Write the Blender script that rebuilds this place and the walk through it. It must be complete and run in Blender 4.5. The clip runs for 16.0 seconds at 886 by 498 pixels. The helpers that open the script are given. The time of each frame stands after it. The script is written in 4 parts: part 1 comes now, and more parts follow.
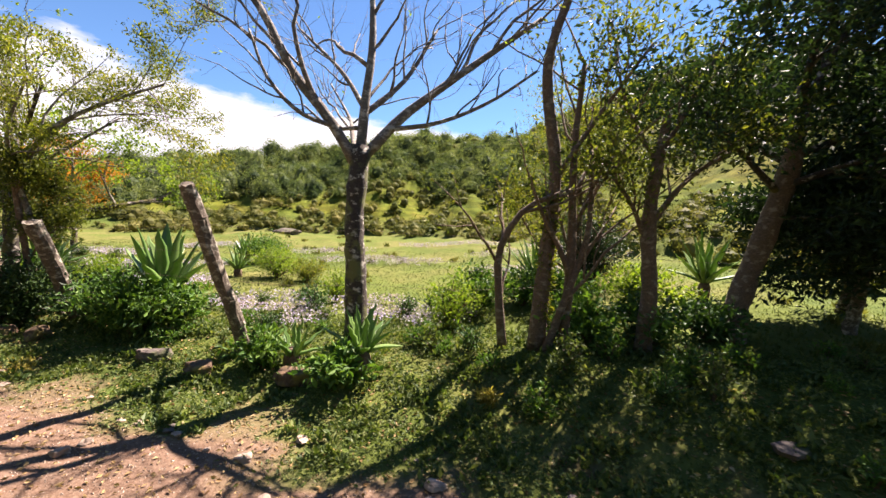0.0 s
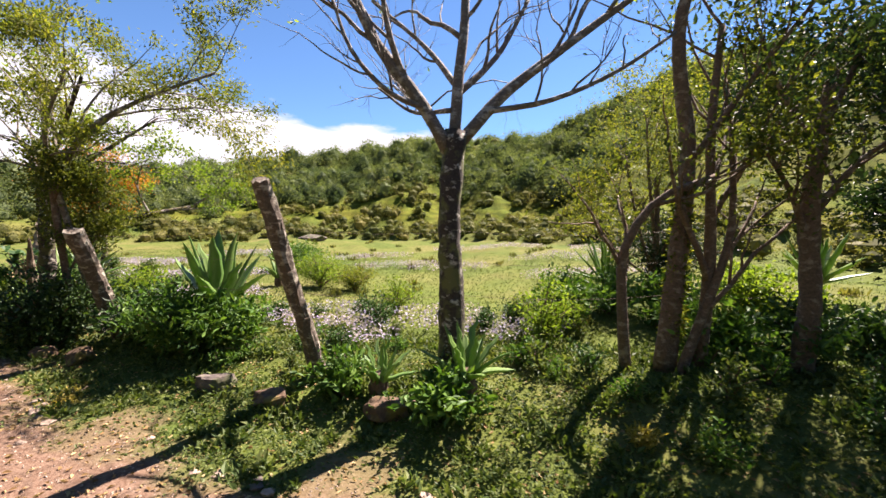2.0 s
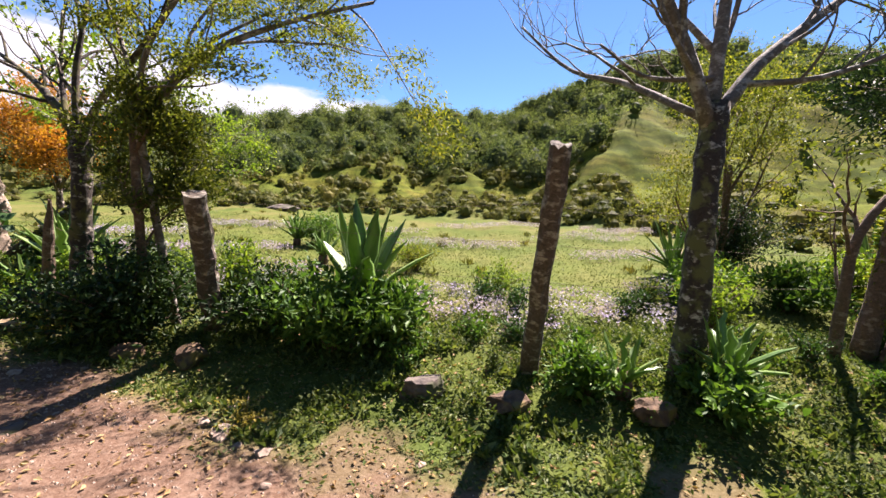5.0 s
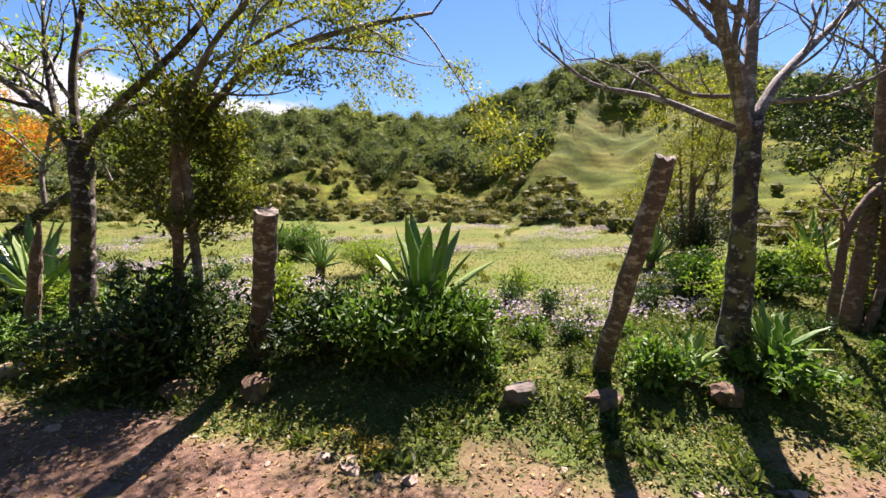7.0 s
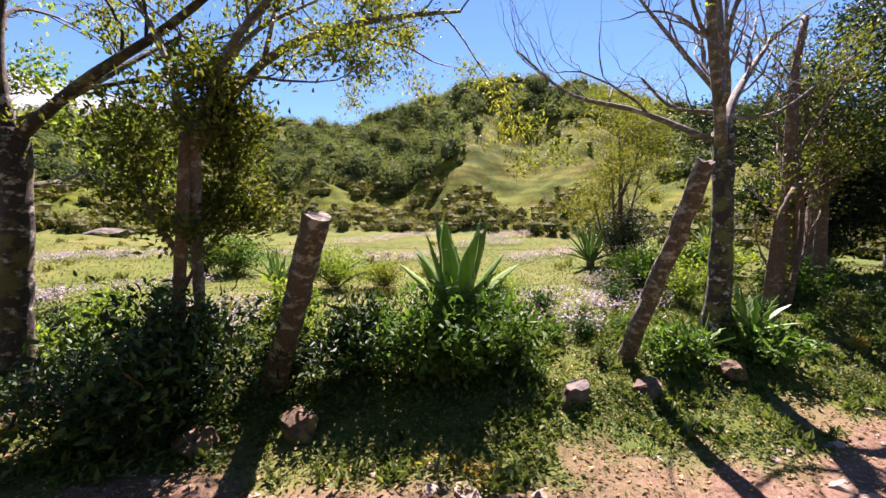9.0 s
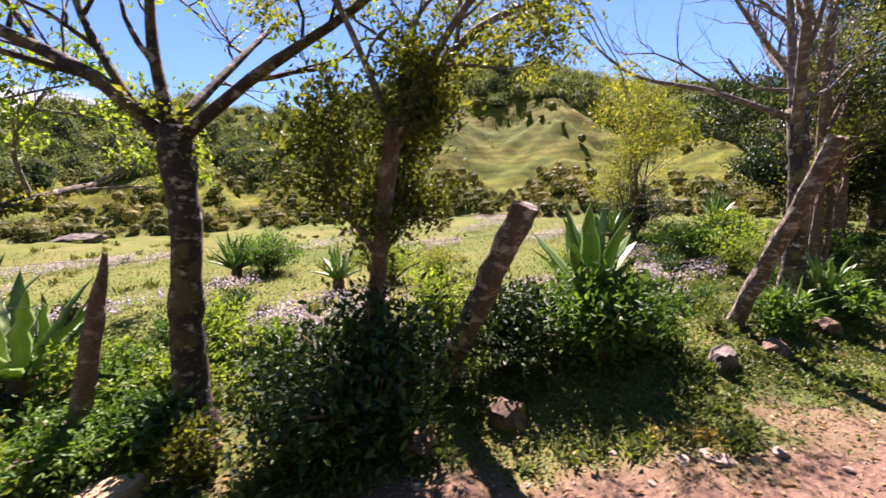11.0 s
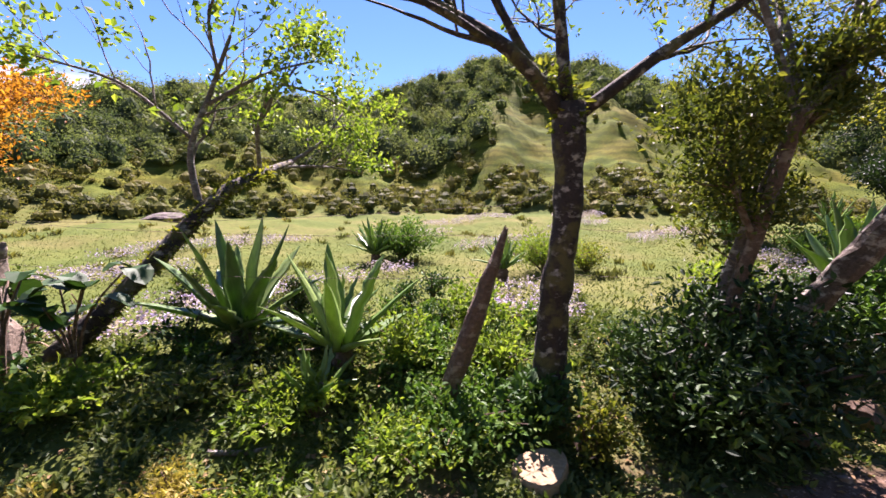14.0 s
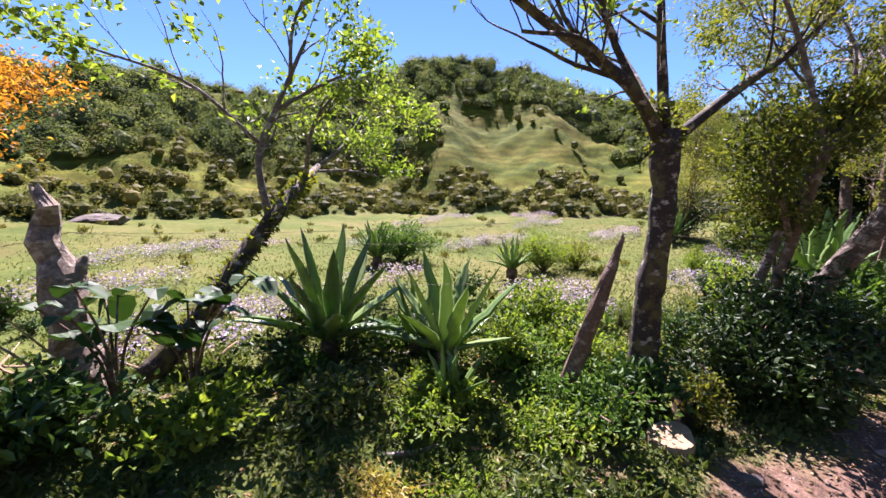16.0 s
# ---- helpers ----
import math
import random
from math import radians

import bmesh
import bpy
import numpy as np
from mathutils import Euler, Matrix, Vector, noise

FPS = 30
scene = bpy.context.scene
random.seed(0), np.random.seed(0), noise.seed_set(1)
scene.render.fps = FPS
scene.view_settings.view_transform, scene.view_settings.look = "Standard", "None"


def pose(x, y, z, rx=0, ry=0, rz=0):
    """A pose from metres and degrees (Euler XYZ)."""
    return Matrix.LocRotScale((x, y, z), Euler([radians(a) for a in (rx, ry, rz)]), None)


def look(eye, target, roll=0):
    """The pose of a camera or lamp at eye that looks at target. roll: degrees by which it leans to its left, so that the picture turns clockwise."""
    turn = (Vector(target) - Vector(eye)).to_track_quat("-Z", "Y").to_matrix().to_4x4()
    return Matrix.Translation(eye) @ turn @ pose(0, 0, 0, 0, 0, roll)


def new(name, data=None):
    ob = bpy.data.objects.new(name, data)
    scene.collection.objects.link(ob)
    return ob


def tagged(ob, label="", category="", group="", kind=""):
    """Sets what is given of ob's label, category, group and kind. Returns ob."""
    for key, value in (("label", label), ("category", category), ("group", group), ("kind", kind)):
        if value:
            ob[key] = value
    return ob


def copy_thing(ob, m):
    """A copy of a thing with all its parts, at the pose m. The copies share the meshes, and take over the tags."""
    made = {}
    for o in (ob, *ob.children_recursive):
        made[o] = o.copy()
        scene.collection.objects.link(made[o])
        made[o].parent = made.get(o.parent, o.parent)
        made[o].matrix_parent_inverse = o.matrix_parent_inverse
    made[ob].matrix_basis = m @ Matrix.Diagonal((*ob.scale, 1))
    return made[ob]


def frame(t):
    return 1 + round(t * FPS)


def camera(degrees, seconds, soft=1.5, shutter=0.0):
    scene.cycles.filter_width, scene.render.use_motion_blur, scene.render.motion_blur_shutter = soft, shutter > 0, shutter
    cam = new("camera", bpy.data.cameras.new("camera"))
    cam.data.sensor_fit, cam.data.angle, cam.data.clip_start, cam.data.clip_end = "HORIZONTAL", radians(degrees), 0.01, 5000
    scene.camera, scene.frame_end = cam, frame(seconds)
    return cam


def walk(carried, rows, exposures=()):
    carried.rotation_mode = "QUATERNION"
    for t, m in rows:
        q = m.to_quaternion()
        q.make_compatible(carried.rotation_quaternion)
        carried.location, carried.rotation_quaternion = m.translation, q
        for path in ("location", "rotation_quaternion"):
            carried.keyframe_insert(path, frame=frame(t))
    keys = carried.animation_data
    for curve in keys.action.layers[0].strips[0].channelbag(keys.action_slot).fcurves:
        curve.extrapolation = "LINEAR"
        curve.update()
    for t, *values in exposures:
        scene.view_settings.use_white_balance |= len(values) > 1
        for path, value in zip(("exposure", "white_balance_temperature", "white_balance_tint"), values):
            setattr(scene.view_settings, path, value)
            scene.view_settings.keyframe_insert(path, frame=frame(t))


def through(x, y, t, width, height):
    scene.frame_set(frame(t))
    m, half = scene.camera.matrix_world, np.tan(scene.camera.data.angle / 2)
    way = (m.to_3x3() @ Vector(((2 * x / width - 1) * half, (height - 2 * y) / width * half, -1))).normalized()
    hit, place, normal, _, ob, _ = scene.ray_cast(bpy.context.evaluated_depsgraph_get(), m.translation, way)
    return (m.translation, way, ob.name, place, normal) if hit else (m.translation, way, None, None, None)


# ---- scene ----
cam = camera(96.0, 16.0, soft=1.5, shutter=0.3)
# seconds, place of the eye, then yaw to the left, pitch up and roll, in degrees
PATH = [
    (0, 0.000, 0.000, 1.645, -0.00, -3.77, 2.47),
    (0.5, -0.163, 0.254, 1.618, 1.28, -3.92, 1.96),
    (1, -0.364, 0.471, 1.599, 2.00, -3.53, 1.66),
    (1.5, -0.610, 0.615, 1.580, 1.98, -3.44, 1.20),
    (2, -0.998, 0.745, 1.562, 1.70, -3.26, 1.19),
    (2.5, -1.435, 0.858, 1.558, 1.11, -3.14, 1.11),
    (3, -1.950, 1.044, 1.523, -0.05, -3.69, 1.19),
    (3.5, -2.454, 1.191, 1.515, -1.88, -4.33, 1.88),
    (4, -2.941, 1.288, 1.508, -3.80, -5.29, 2.61),
    (4.5, -3.420, 1.370, 1.489, -6.20, -6.21, 3.21),
    (5, -3.892, 1.475, 1.464, -8.61, -6.40, 3.62),
    (5.2, -4.054, 1.514, 1.463, -9.74, -6.27, 3.75),
    (7.3, -5.405, 1.812, 1.476, -20.26, -5.38, 1.83),
    (7.5, -5.517, 1.847, 1.469, -22.00, -5.23, 1.88),
    (8, -5.791, 2.028, 1.421, -25.80, -4.64, 1.71),
    (8.2, -5.913, 2.120, 1.407, -26.87, -4.47, 1.67),
    (10.3, -7.293, 3.174, 1.380, -40.15, -4.32, -0.99),
    (10.5, -7.452, 3.285, 1.386, -39.93, -4.84, -1.25),
    (11, -7.894, 3.572, 1.437, -38.83, -6.17, -2.21),
    (11.5, -8.275, 3.935, 1.431, -36.99, -7.55, -2.22),
    (12, -8.680, 4.241, 1.415, -35.18, -7.55, -1.42),
    (12.5, -9.047, 4.448, 1.420, -34.80, -7.23, -0.74),
    (13, -9.330, 4.720, 1.387, -35.46, -6.98, -0.33),
    (13.5, -9.626, 4.968, 1.377, -36.60, -6.53, 0.10),
    (14, -9.946, 5.215, 1.372, -37.39, -6.64, 0.37),
    (14.5, -10.278, 5.456, 1.396, -38.53, -6.73, 0.68),
    (15, -10.628, 5.728, 1.402, -40.36, -6.68, 0.63),
    (15.5, -10.936, 5.915, 1.424, -43.80, -6.87, 0.66),
    (16, -11.228, 6.046, 1.455, -47.91, -6.78, 0.61),
]


def eye_pose(x, y, z, yaw, pitch, roll):
    a, b = radians(yaw), radians(pitch)
    ahead = Vector((-math.sin(a) * math.cos(b), math.cos(a) * math.cos(b), math.sin(b)))
    return look((x, y, z), Vector((x, y, z)) + ahead, roll)


walk(cam, [(row[0], eye_pose(*row[1:])) for row in PATH], exposures=((0.0, 2.38, 6800, 23), (4.0, 2.22, 6500, 25), (8.0, 2.32, 6450, 32), (11.5, 2.42, 6450, 42), (16.0, 2.34, 5900, 41)))

# ---- sky and sun ----
SUN_WAY = Vector((0.66, 0.74, 1.36)).normalized()  # towards the sun
world = bpy.data.worlds.new("sky")
scene.world = world
world.use_nodes = True
wn, wl = world.node_tree.nodes, world.node_tree.links
sky = wn.new("ShaderNodeTexSky")
sky.sky_type, sky.sun_disc = "NISHITA", False
sky.sun_elevation = math.asin(SUN_WAY.z)
sky.sun_rotation = math.atan2(SUN_WAY.x, SUN_WAY.y)
sky.altitude, sky.air_density, sky.dust_density, sky.ozone_density = 1100, 1.0, 0.0, 4.0
coord = wn.new("ShaderNodeTexCoord")
sep = wn.new("ShaderNodeSeparateXYZ")
wl.new(coord.outputs["Generated"], sep.inputs[0])
stretch = wn.new("ShaderNodeMapping")
stretch.inputs["Scale"].default_value = (2.2, 2.2, 7.0)
wl.new(coord.outputs["Generated"], stretch.inputs[0])
puff = wn.new("ShaderNodeTexNoise")
puff.inputs["Scale"].default_value, puff.inputs["Detail"].default_value, puff.inputs["Roughness"].default_value = 2.0, 8.0, 0.58
wl.new(stretch.outputs[0], puff.inputs["Vector"])


def world_math(kind, a, b):
    n = wn.new("ShaderNodeMath")
    n.operation = kind
    for slot, v in zip(n.inputs, (a, b)):
        if isinstance(v, (int, float)):
            slot.default_value = v
        else:
            wl.new(v, slot)
    return n.outputs[0]


# a low bank of white cloud over the hills, thinning out towards the right and upwards
high = world_math("MULTIPLY", sep.outputs["Z"], 4.3)
side = world_math("MULTIPLY", sep.outputs["X"], 0.6)
level = world_math("SUBTRACT", world_math("ADD", puff.outputs["Fac"], 0.44), world_math("ADD", high, side))
ramp = wn.new("ShaderNodeValToRGB")
ramp.color_ramp.elements[0].position, ramp.color_ramp.elements[1].position = 0.02, 0.2
wl.new(level, ramp.inputs[0])
mix = wn.new("ShaderNodeMix")
mix.data_type = "RGBA"
wl.new(ramp.outputs[0], mix.inputs[0])
deep = wn.new("ShaderNodeMix")
deep.data_type, deep.blend_type = "RGBA", "MULTIPLY"
deep.inputs[0].default_value, deep.inputs[7].default_value = 1.0, (0.86, 1.15, 1.27, 1)
wl.new(sky.outputs[0], deep.inputs[6])
wl.new(deep.outputs[2], mix.inputs[6])
mix.inputs[7].default_value = (7.6, 7.8, 8.1, 1)
wl.new(mix.outputs[2], wn["Background"].inputs[0])
wn["Background"].inputs[1].default_value = 0.033

sun = new("sun", bpy.data.lights.new("sun", "SUN"))
sun.data.energy, sun.data.angle, sun.data.color = 5.0, radians(0.55), (1.0, 0.94, 0.82)
sun.matrix_world = look(SUN_WAY * 60, (0, 0, 0))

# ---- materials ----


def material(name, rough=0.8, metal=0.0):
    m = bpy.data.materials.new(name)
    m.use_nodes = True
    p = m.node_tree.nodes["Principled BSDF"]
    p.inputs["Roughness"].default_value, p.inputs["Metallic"].default_value = rough, metal
    return m, m.node_tree.nodes, m.node_tree.links, p


def noise_node(nodes, links, scale, detail=5.0, rough=0.6, vector=None):
    n = nodes.new("ShaderNodeTexNoise")
    n.inputs["Scale"].default_value, n.inputs["Detail"].default_value, n.inputs["Roughness"].default_value = scale, detail, rough
    if vector is None:
        vector = nodes.new("ShaderNodeTexCoord").outputs["Object"]
    links.new(vector, n.inputs["Vector"])
    return n.outputs["Fac"]


def ramp_node(nodes, links, fac, *stops):
    r = nodes.new("ShaderNodeValToRGB")
    while len(r.color_ramp.elements) < len(stops):
        r.color_ramp.elements.new(0.5)
    for e, (pos, col) in zip(r.color_ramp.elements, stops):
        e.position, e.color = pos, (*col, 1)
    links.new(fac, r.inputs[0])
    return r.outputs[0]


def mix_node(nodes, links, fac, a, b, blend="MIX"):
    n = nodes.new("ShaderNodeMix")
    n.data_type, n.blend_type = "RGBA", blend
    for slot, v in ((n.inputs[0], fac), (n.inputs[6], a), (n.inputs[7], b)):
        if isinstance(v, (int, float)):
            slot.default_value = v
        elif isinstance(v, tuple):
            slot.default_value = (*v, 1)
        else:
            links.new(v, slot)
    return n.outputs[2]


def bump_node(nodes, links, height, strength, distance, shader):
    b = nodes.new("ShaderNodeBump")
    b.inputs["Strength"].default_value, b.inputs["Distance"].default_value = strength, distance
    links.new(height, b.inputs["Height"])
    links.new(b.outputs[0], shader.inputs["Normal"])


def leaf_material(name, dark, mid, light, through=0.4, rough=0.55, patch_scale=1.3, low=(0.72, 0.8, 0.7), top=(1.12, 1.06, 0.95), gloss=0.22):
    """Leaves: each island its own shade, partly lit from behind."""
    m, nodes, links, p = material(name, rough)
    geo = nodes.new("ShaderNodeNewGeometry")
    shade = ramp_node(nodes, links, geo.outputs["Random Per Island"], (0.0, dark), (0.5, mid), (1.0, light))
    patch = noise_node(nodes, links, patch_scale, 3.0)
    tone = ramp_node(nodes, links, patch, (0.32, low), (0.68, top))
    col = mix_node(nodes, links, 1.0, shade, tone, "MULTIPLY")
    links.new(col, p.inputs["Base Color"])
    p.inputs["Specular IOR Level"].default_value = gloss
    t = nodes.new("ShaderNodeBsdfTranslucent")
    links.new(mix_node(nodes, links, 1.0, col, (1.28, 1.35, 0.55), "MULTIPLY"), t.inputs["Color"])
    s = nodes.new("ShaderNodeMixShader")
    s.inputs[0].default_value = through
    links.new(p.outputs[0], s.inputs[1])
    links.new(t.outputs[0], s.inputs[2])
    links.new(s.outputs[0], nodes["Material Output"].inputs["Surface"])
    return m


def bark_material(name, dark, light, lichen, amount, scale=1.0, moss=None):
    m, nodes, links, p = material(name, 0.9)
    fine = noise_node(nodes, links, 38 * scale, 6.0, 0.7)
    band = nodes.new("ShaderNodeMapping")
    band.inputs["Scale"].default_value = (6, 6, 9)
    links.new(nodes.new("ShaderNodeTexCoord").outputs["Object"], band.inputs[0])
    rings = noise_node(nodes, links, 1.6 * scale, 5.0, 0.65, band.outputs[0])
    col = ramp_node(nodes, links, fine, (0.3, dark), (0.7, light))
    spots = ramp_node(nodes, links, rings, (0.56 - amount * 0.2, (0, 0, 0)), (0.66 - amount * 0.2, (1, 1, 1)))
    col = mix_node(nodes, links, spots, col, lichen)
    if moss:
        green = noise_node(nodes, links, 4.5, 4.0)
        col = mix_node(nodes, links, ramp_node(nodes, links, green, (0.5, (0, 0, 0)), (0.6, (1, 1, 1))), col, moss)
    links.new(col, p.inputs["Base Color"])
    bump_node(nodes, links, mix_node(nodes, links, 0.5, fine, rings), 0.9, 0.02, p)
    return m


def stone_material(name, dark, light, stain):
    m, nodes, links, p = material(name, 0.88)
    a, b = noise_node(nodes, links, 9, 7.0, 0.65), noise_node(nodes, links, 46, 4.0)
    col = ramp_node(nodes, links, a, (0.34, dark), (0.66, light))
    col = mix_node(nodes, links, ramp_node(nodes, links, noise_node(nodes, links, 5, 3.0), (0.5, (0, 0, 0)), (0.63, (1, 1, 1))), col, stain)
    links.new(col, p.inputs["Base Color"])
    bump_node(nodes, links, mix_node(nodes, links, 0.5, a, b), 0.7, 0.02, p)
    return m


LEAF_DEEP = leaf_material("leaf_deep_green", (0.018, 0.044, 0.012), (0.036, 0.085, 0.02), (0.075, 0.14, 0.03), 0.16)
LEAF_GLOSS = leaf_material("leaf_glossy_dark", (0.009, 0.021, 0.007), (0.02, 0.047, 0.011), (0.058, 0.105, 0.023), 0.12, 0.58)
LEAF_MID = leaf_material("leaf_mid_green", (0.035, 0.08, 0.016), (0.07, 0.145, 0.027), (0.13, 0.21, 0.04), 0.32)
LEAF_LIME = leaf_material("leaf_lime", (0.07, 0.12, 0.018), (0.135, 0.2, 0.028), (0.22, 0.275, 0.045), 0.48)
LEAF_OLIVE = leaf_material("leaf_olive", (0.05, 0.068, 0.013), (0.118, 0.135, 0.023), (0.23, 0.22, 0.04), 0.5)
LEAF_DUSK = leaf_material("leaf_dark_olive", (0.034, 0.05, 0.011), (0.076, 0.096, 0.018), (0.155, 0.162, 0.03), 0.42)
LEAF_DRY = leaf_material("leaf_orange", (0.22, 0.085, 0.015), (0.36, 0.15, 0.02), (0.48, 0.24, 0.04), 0.5)
LEAF_STRAW = leaf_material("leaf_straw", (0.2, 0.15, 0.03), (0.33, 0.26, 0.06), (0.45, 0.37, 0.12), 0.35)
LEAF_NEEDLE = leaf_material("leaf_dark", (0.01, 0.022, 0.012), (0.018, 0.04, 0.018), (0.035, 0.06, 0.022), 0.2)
LEAF_COVER = leaf_material("leaf_ground_cover", (0.034, 0.06, 0.016), (0.08, 0.114, 0.031), (0.175, 0.195, 0.068), 0.32)
LEAF_GRASS = leaf_material("grass_blades", (0.045, 0.068, 0.016), (0.08, 0.103, 0.026), (0.125, 0.138, 0.045), 0.28)
# blue-grey put into the far leaves' colour in place of distance haze
LEAF_FOREST_HAZE = leaf_material("forest_leaves_haze", (0.058, 0.08, 0.044), (0.1, 0.128, 0.067), (0.15, 0.175, 0.09), 0.42, 0.65, 0.42, (0.55, 0.65, 0.66), (1.4, 1.3, 1.12), 0.04)
LEAF_SCRUB = leaf_material("scrub_leaves", (0.072, 0.084, 0.036), (0.115, 0.128, 0.05), (0.16, 0.162, 0.068), 0.36, 0.6, 0.6, (0.5, 0.58, 0.5), (1.35, 1.14, 0.95), 0.04)
PETAL = leaf_material("lilac_petals", (0.25, 0.2, 0.38), (0.34, 0.285, 0.48), (0.46, 0.41, 0.58), 0.3)
BARK_LICHEN = bark_material("bark_pale_lichen", (0.014, 0.01, 0.008), (0.055, 0.038, 0.027), (0.42, 0.38, 0.32), 0.06, moss=(0.1, 0.1, 0.03))
BARK_BRANCH = bark_material("bark_grey_branch", (0.06, 0.047, 0.037), (0.16, 0.13, 0.105), (0.3, 0.275, 0.24), 0.2)
BARK_DARK = bark_material("bark_dark", (0.012, 0.008, 0.006), (0.046, 0.031, 0.022), (0.32, 0.28, 0.23), 0.1, moss=(0.09, 0.075, 0.02))
BARK_RED = bark_material("bark_brown", (0.05, 0.03, 0.019), (0.16, 0.1, 0.06), (0.22, 0.17, 0.12), 0.12)
WOOD_POST = bark_material("weathered_post_wood", (0.034, 0.024, 0.017), (0.13, 0.094, 0.066), (0.29, 0.255, 0.2), 0.26)
STONE_GREY = stone_material("grey_stone", (0.03, 0.021, 0.018), (0.15, 0.115, 0.095), (0.055, 0.06, 0.02))
STONE_MOSS = stone_material("mossy_stone", (0.035, 0.02, 0.01), (0.15, 0.085, 0.045), (0.13, 0.1, 0.02))
STONE_PALE = stone_material("pale_stone", (0.17, 0.11, 0.08), (0.38, 0.3, 0.235), (0.2, 0.13, 0.09))


def agave_material():
    m, nodes, links, p = material("agave_skin", 0.36)
    geo = nodes.new("ShaderNodeObjectInfo")
    col = ramp_node(nodes, links, geo.outputs["Random"], (0.0, (0.085, 0.16, 0.042)), (0.6, (0.135, 0.22, 0.062)), (1.0, (0.21, 0.29, 0.1)))
    streak = nodes.new("ShaderNodeMapping")
    streak.inputs["Scale"].default_value = (30, 30, 3)
    links.new(nodes.new("ShaderNodeTexCoord").outputs["Object"], streak.inputs[0])
    lines = noise_node(nodes, links, 1.0, 4.0, 0.6, streak.outputs[0])
    col = mix_node(nodes, links, 1.0, col, ramp_node(nodes, links, lines, (0.3, (0.75, 0.8, 0.75)), (0.7, (1.2, 1.15, 1.1))), "MULTIPLY")
    links.new(col, p.inputs["Base Color"])
    t = nodes.new("ShaderNodeBsdfTranslucent")
    links.new(mix_node(nodes, links, 1.0, col, (1.3, 1.4, 0.7), "MULTIPLY"), t.inputs["Color"])
    s = nodes.new("ShaderNodeMixShader")
    s.inputs[0].default_value = 0.36
    links.new(p.outputs[0], s.inputs[1])
    links.new(t.outputs[0], s.inputs[2])
    links.new(s.outputs[0], nodes["Material Output"].inputs["Surface"])
    return m


AGAVE = agave_material()
PALE_WOOD = bark_material("pale_dead_wood", (0.07, 0.05, 0.034), (0.25, 0.185, 0.13), (0.34, 0.28, 0.21), 0.22)
CUT_WOOD = bark_material("sawn_wood", (0.2, 0.13, 0.065), (0.34, 0.245, 0.14), (0.26, 0.19, 0.11), 0.2)
WIRE_METAL, _, _, _p = material("rusty_wire", 0.8, 0.0)
_p.inputs["Base Color"].default_value = (0.1, 0.065, 0.045, 1)


def ground_material():
    m, nodes, links, p = material("earth_and_turf", 0.95)
    where = nodes.new("ShaderNodeTexCoord").outputs["Object"]
    soil = nodes.new("ShaderNodeAttribute")
    soil.attribute_name = "soil"
    wood = nodes.new("ShaderNodeAttribute")
    wood.attribute_name = "wood"
    big, small = noise_node(nodes, links, 0.35, 5.0, 0.6, where), noise_node(nodes, links, 7.0, 6.0, 0.7, where)
    grain = noise_node(nodes, links, 42.0, 5.0, 0.7, where)
    turf = ramp_node(nodes, links, big, (0.34, (0.058, 0.084, 0.02)), (0.48, (0.082, 0.1, 0.024)), (0.62, (0.115, 0.112, 0.038)))
    turf = mix_node(nodes, links, 1.0, turf, ramp_node(nodes, links, small, (0.3, (0.68, 0.72, 0.68)), (0.7, (1.18, 1.14, 1.08))), "MULTIPLY")
    shade = ramp_node(nodes, links, small, (0.3, (0.065, 0.085, 0.034)), (0.7, (0.135, 0.155, 0.06)))
    turf = mix_node(nodes, links, wood.outputs["Fac"], turf, shade)
    unseen_bank = nodes.new("ShaderNodeAttribute")
    unseen_bank.attribute_name = "unseen_bank"
    # near-black colour keeps the added bank from bouncing sunlight into the shadows
    bank_dark = ramp_node(nodes, links, small, (0.3, (0.012, 0.02, 0.008)), (0.7, (0.032, 0.046, 0.018)))
    earth = ramp_node(nodes, links, small, (0.28, (0.064, 0.033, 0.02)), (0.5, (0.115, 0.066, 0.043)), (0.72, (0.19, 0.128, 0.092)))
    earth = mix_node(nodes, links, 0.55, earth, ramp_node(nodes, links, grain, (0.35, (0.076, 0.04, 0.026)), (0.68, (0.22, 0.155, 0.115))))
    steps = nodes.new("ShaderNodeTexWave")
    steps.bands_direction = "Z"
    steps.inputs["Scale"].default_value, steps.inputs["Distortion"].default_value = 0.62, 9.0
    steps.inputs["Detail"].default_value, steps.inputs["Detail Scale"].default_value = 3.0, 0.8
    links.new(where, steps.inputs["Vector"])
    slope = nodes.new("ShaderNodeAttribute")
    slope.attribute_name = "slope"
    ledge = mix_node(nodes, links, slope.outputs["Fac"], (1.0, 1.0, 1.0), ramp_node(nodes, links, steps.outputs["Fac"], (0.2, (0.8, 0.8, 0.76)), (0.7, (1.15, 1.13, 1.05))))
    turf = mix_node(nodes, links, 1.0, turf, ledge, "MULTIPLY")
    turf = mix_node(nodes, links, slope.outputs["Fac"], turf, mix_node(nodes, links, 1.0, turf, (0.93, 0.92, 0.44), "MULTIPLY"))
    turf = mix_node(nodes, links, unseen_bank.outputs["Fac"], turf, bank_dark)
    links.new(mix_node(nodes, links, soil.outputs["Fac"], turf, earth), p.inputs["Base Color"])
    p.inputs["Specular IOR Level"].default_value = 0.05
    bump_node(nodes, links, mix_node(nodes, links, 0.45, small, grain), 0.8, 0.03, p)
    return m


GROUND = ground_material()

# ---- mesh helpers ----
rng = np.random.default_rng(7)


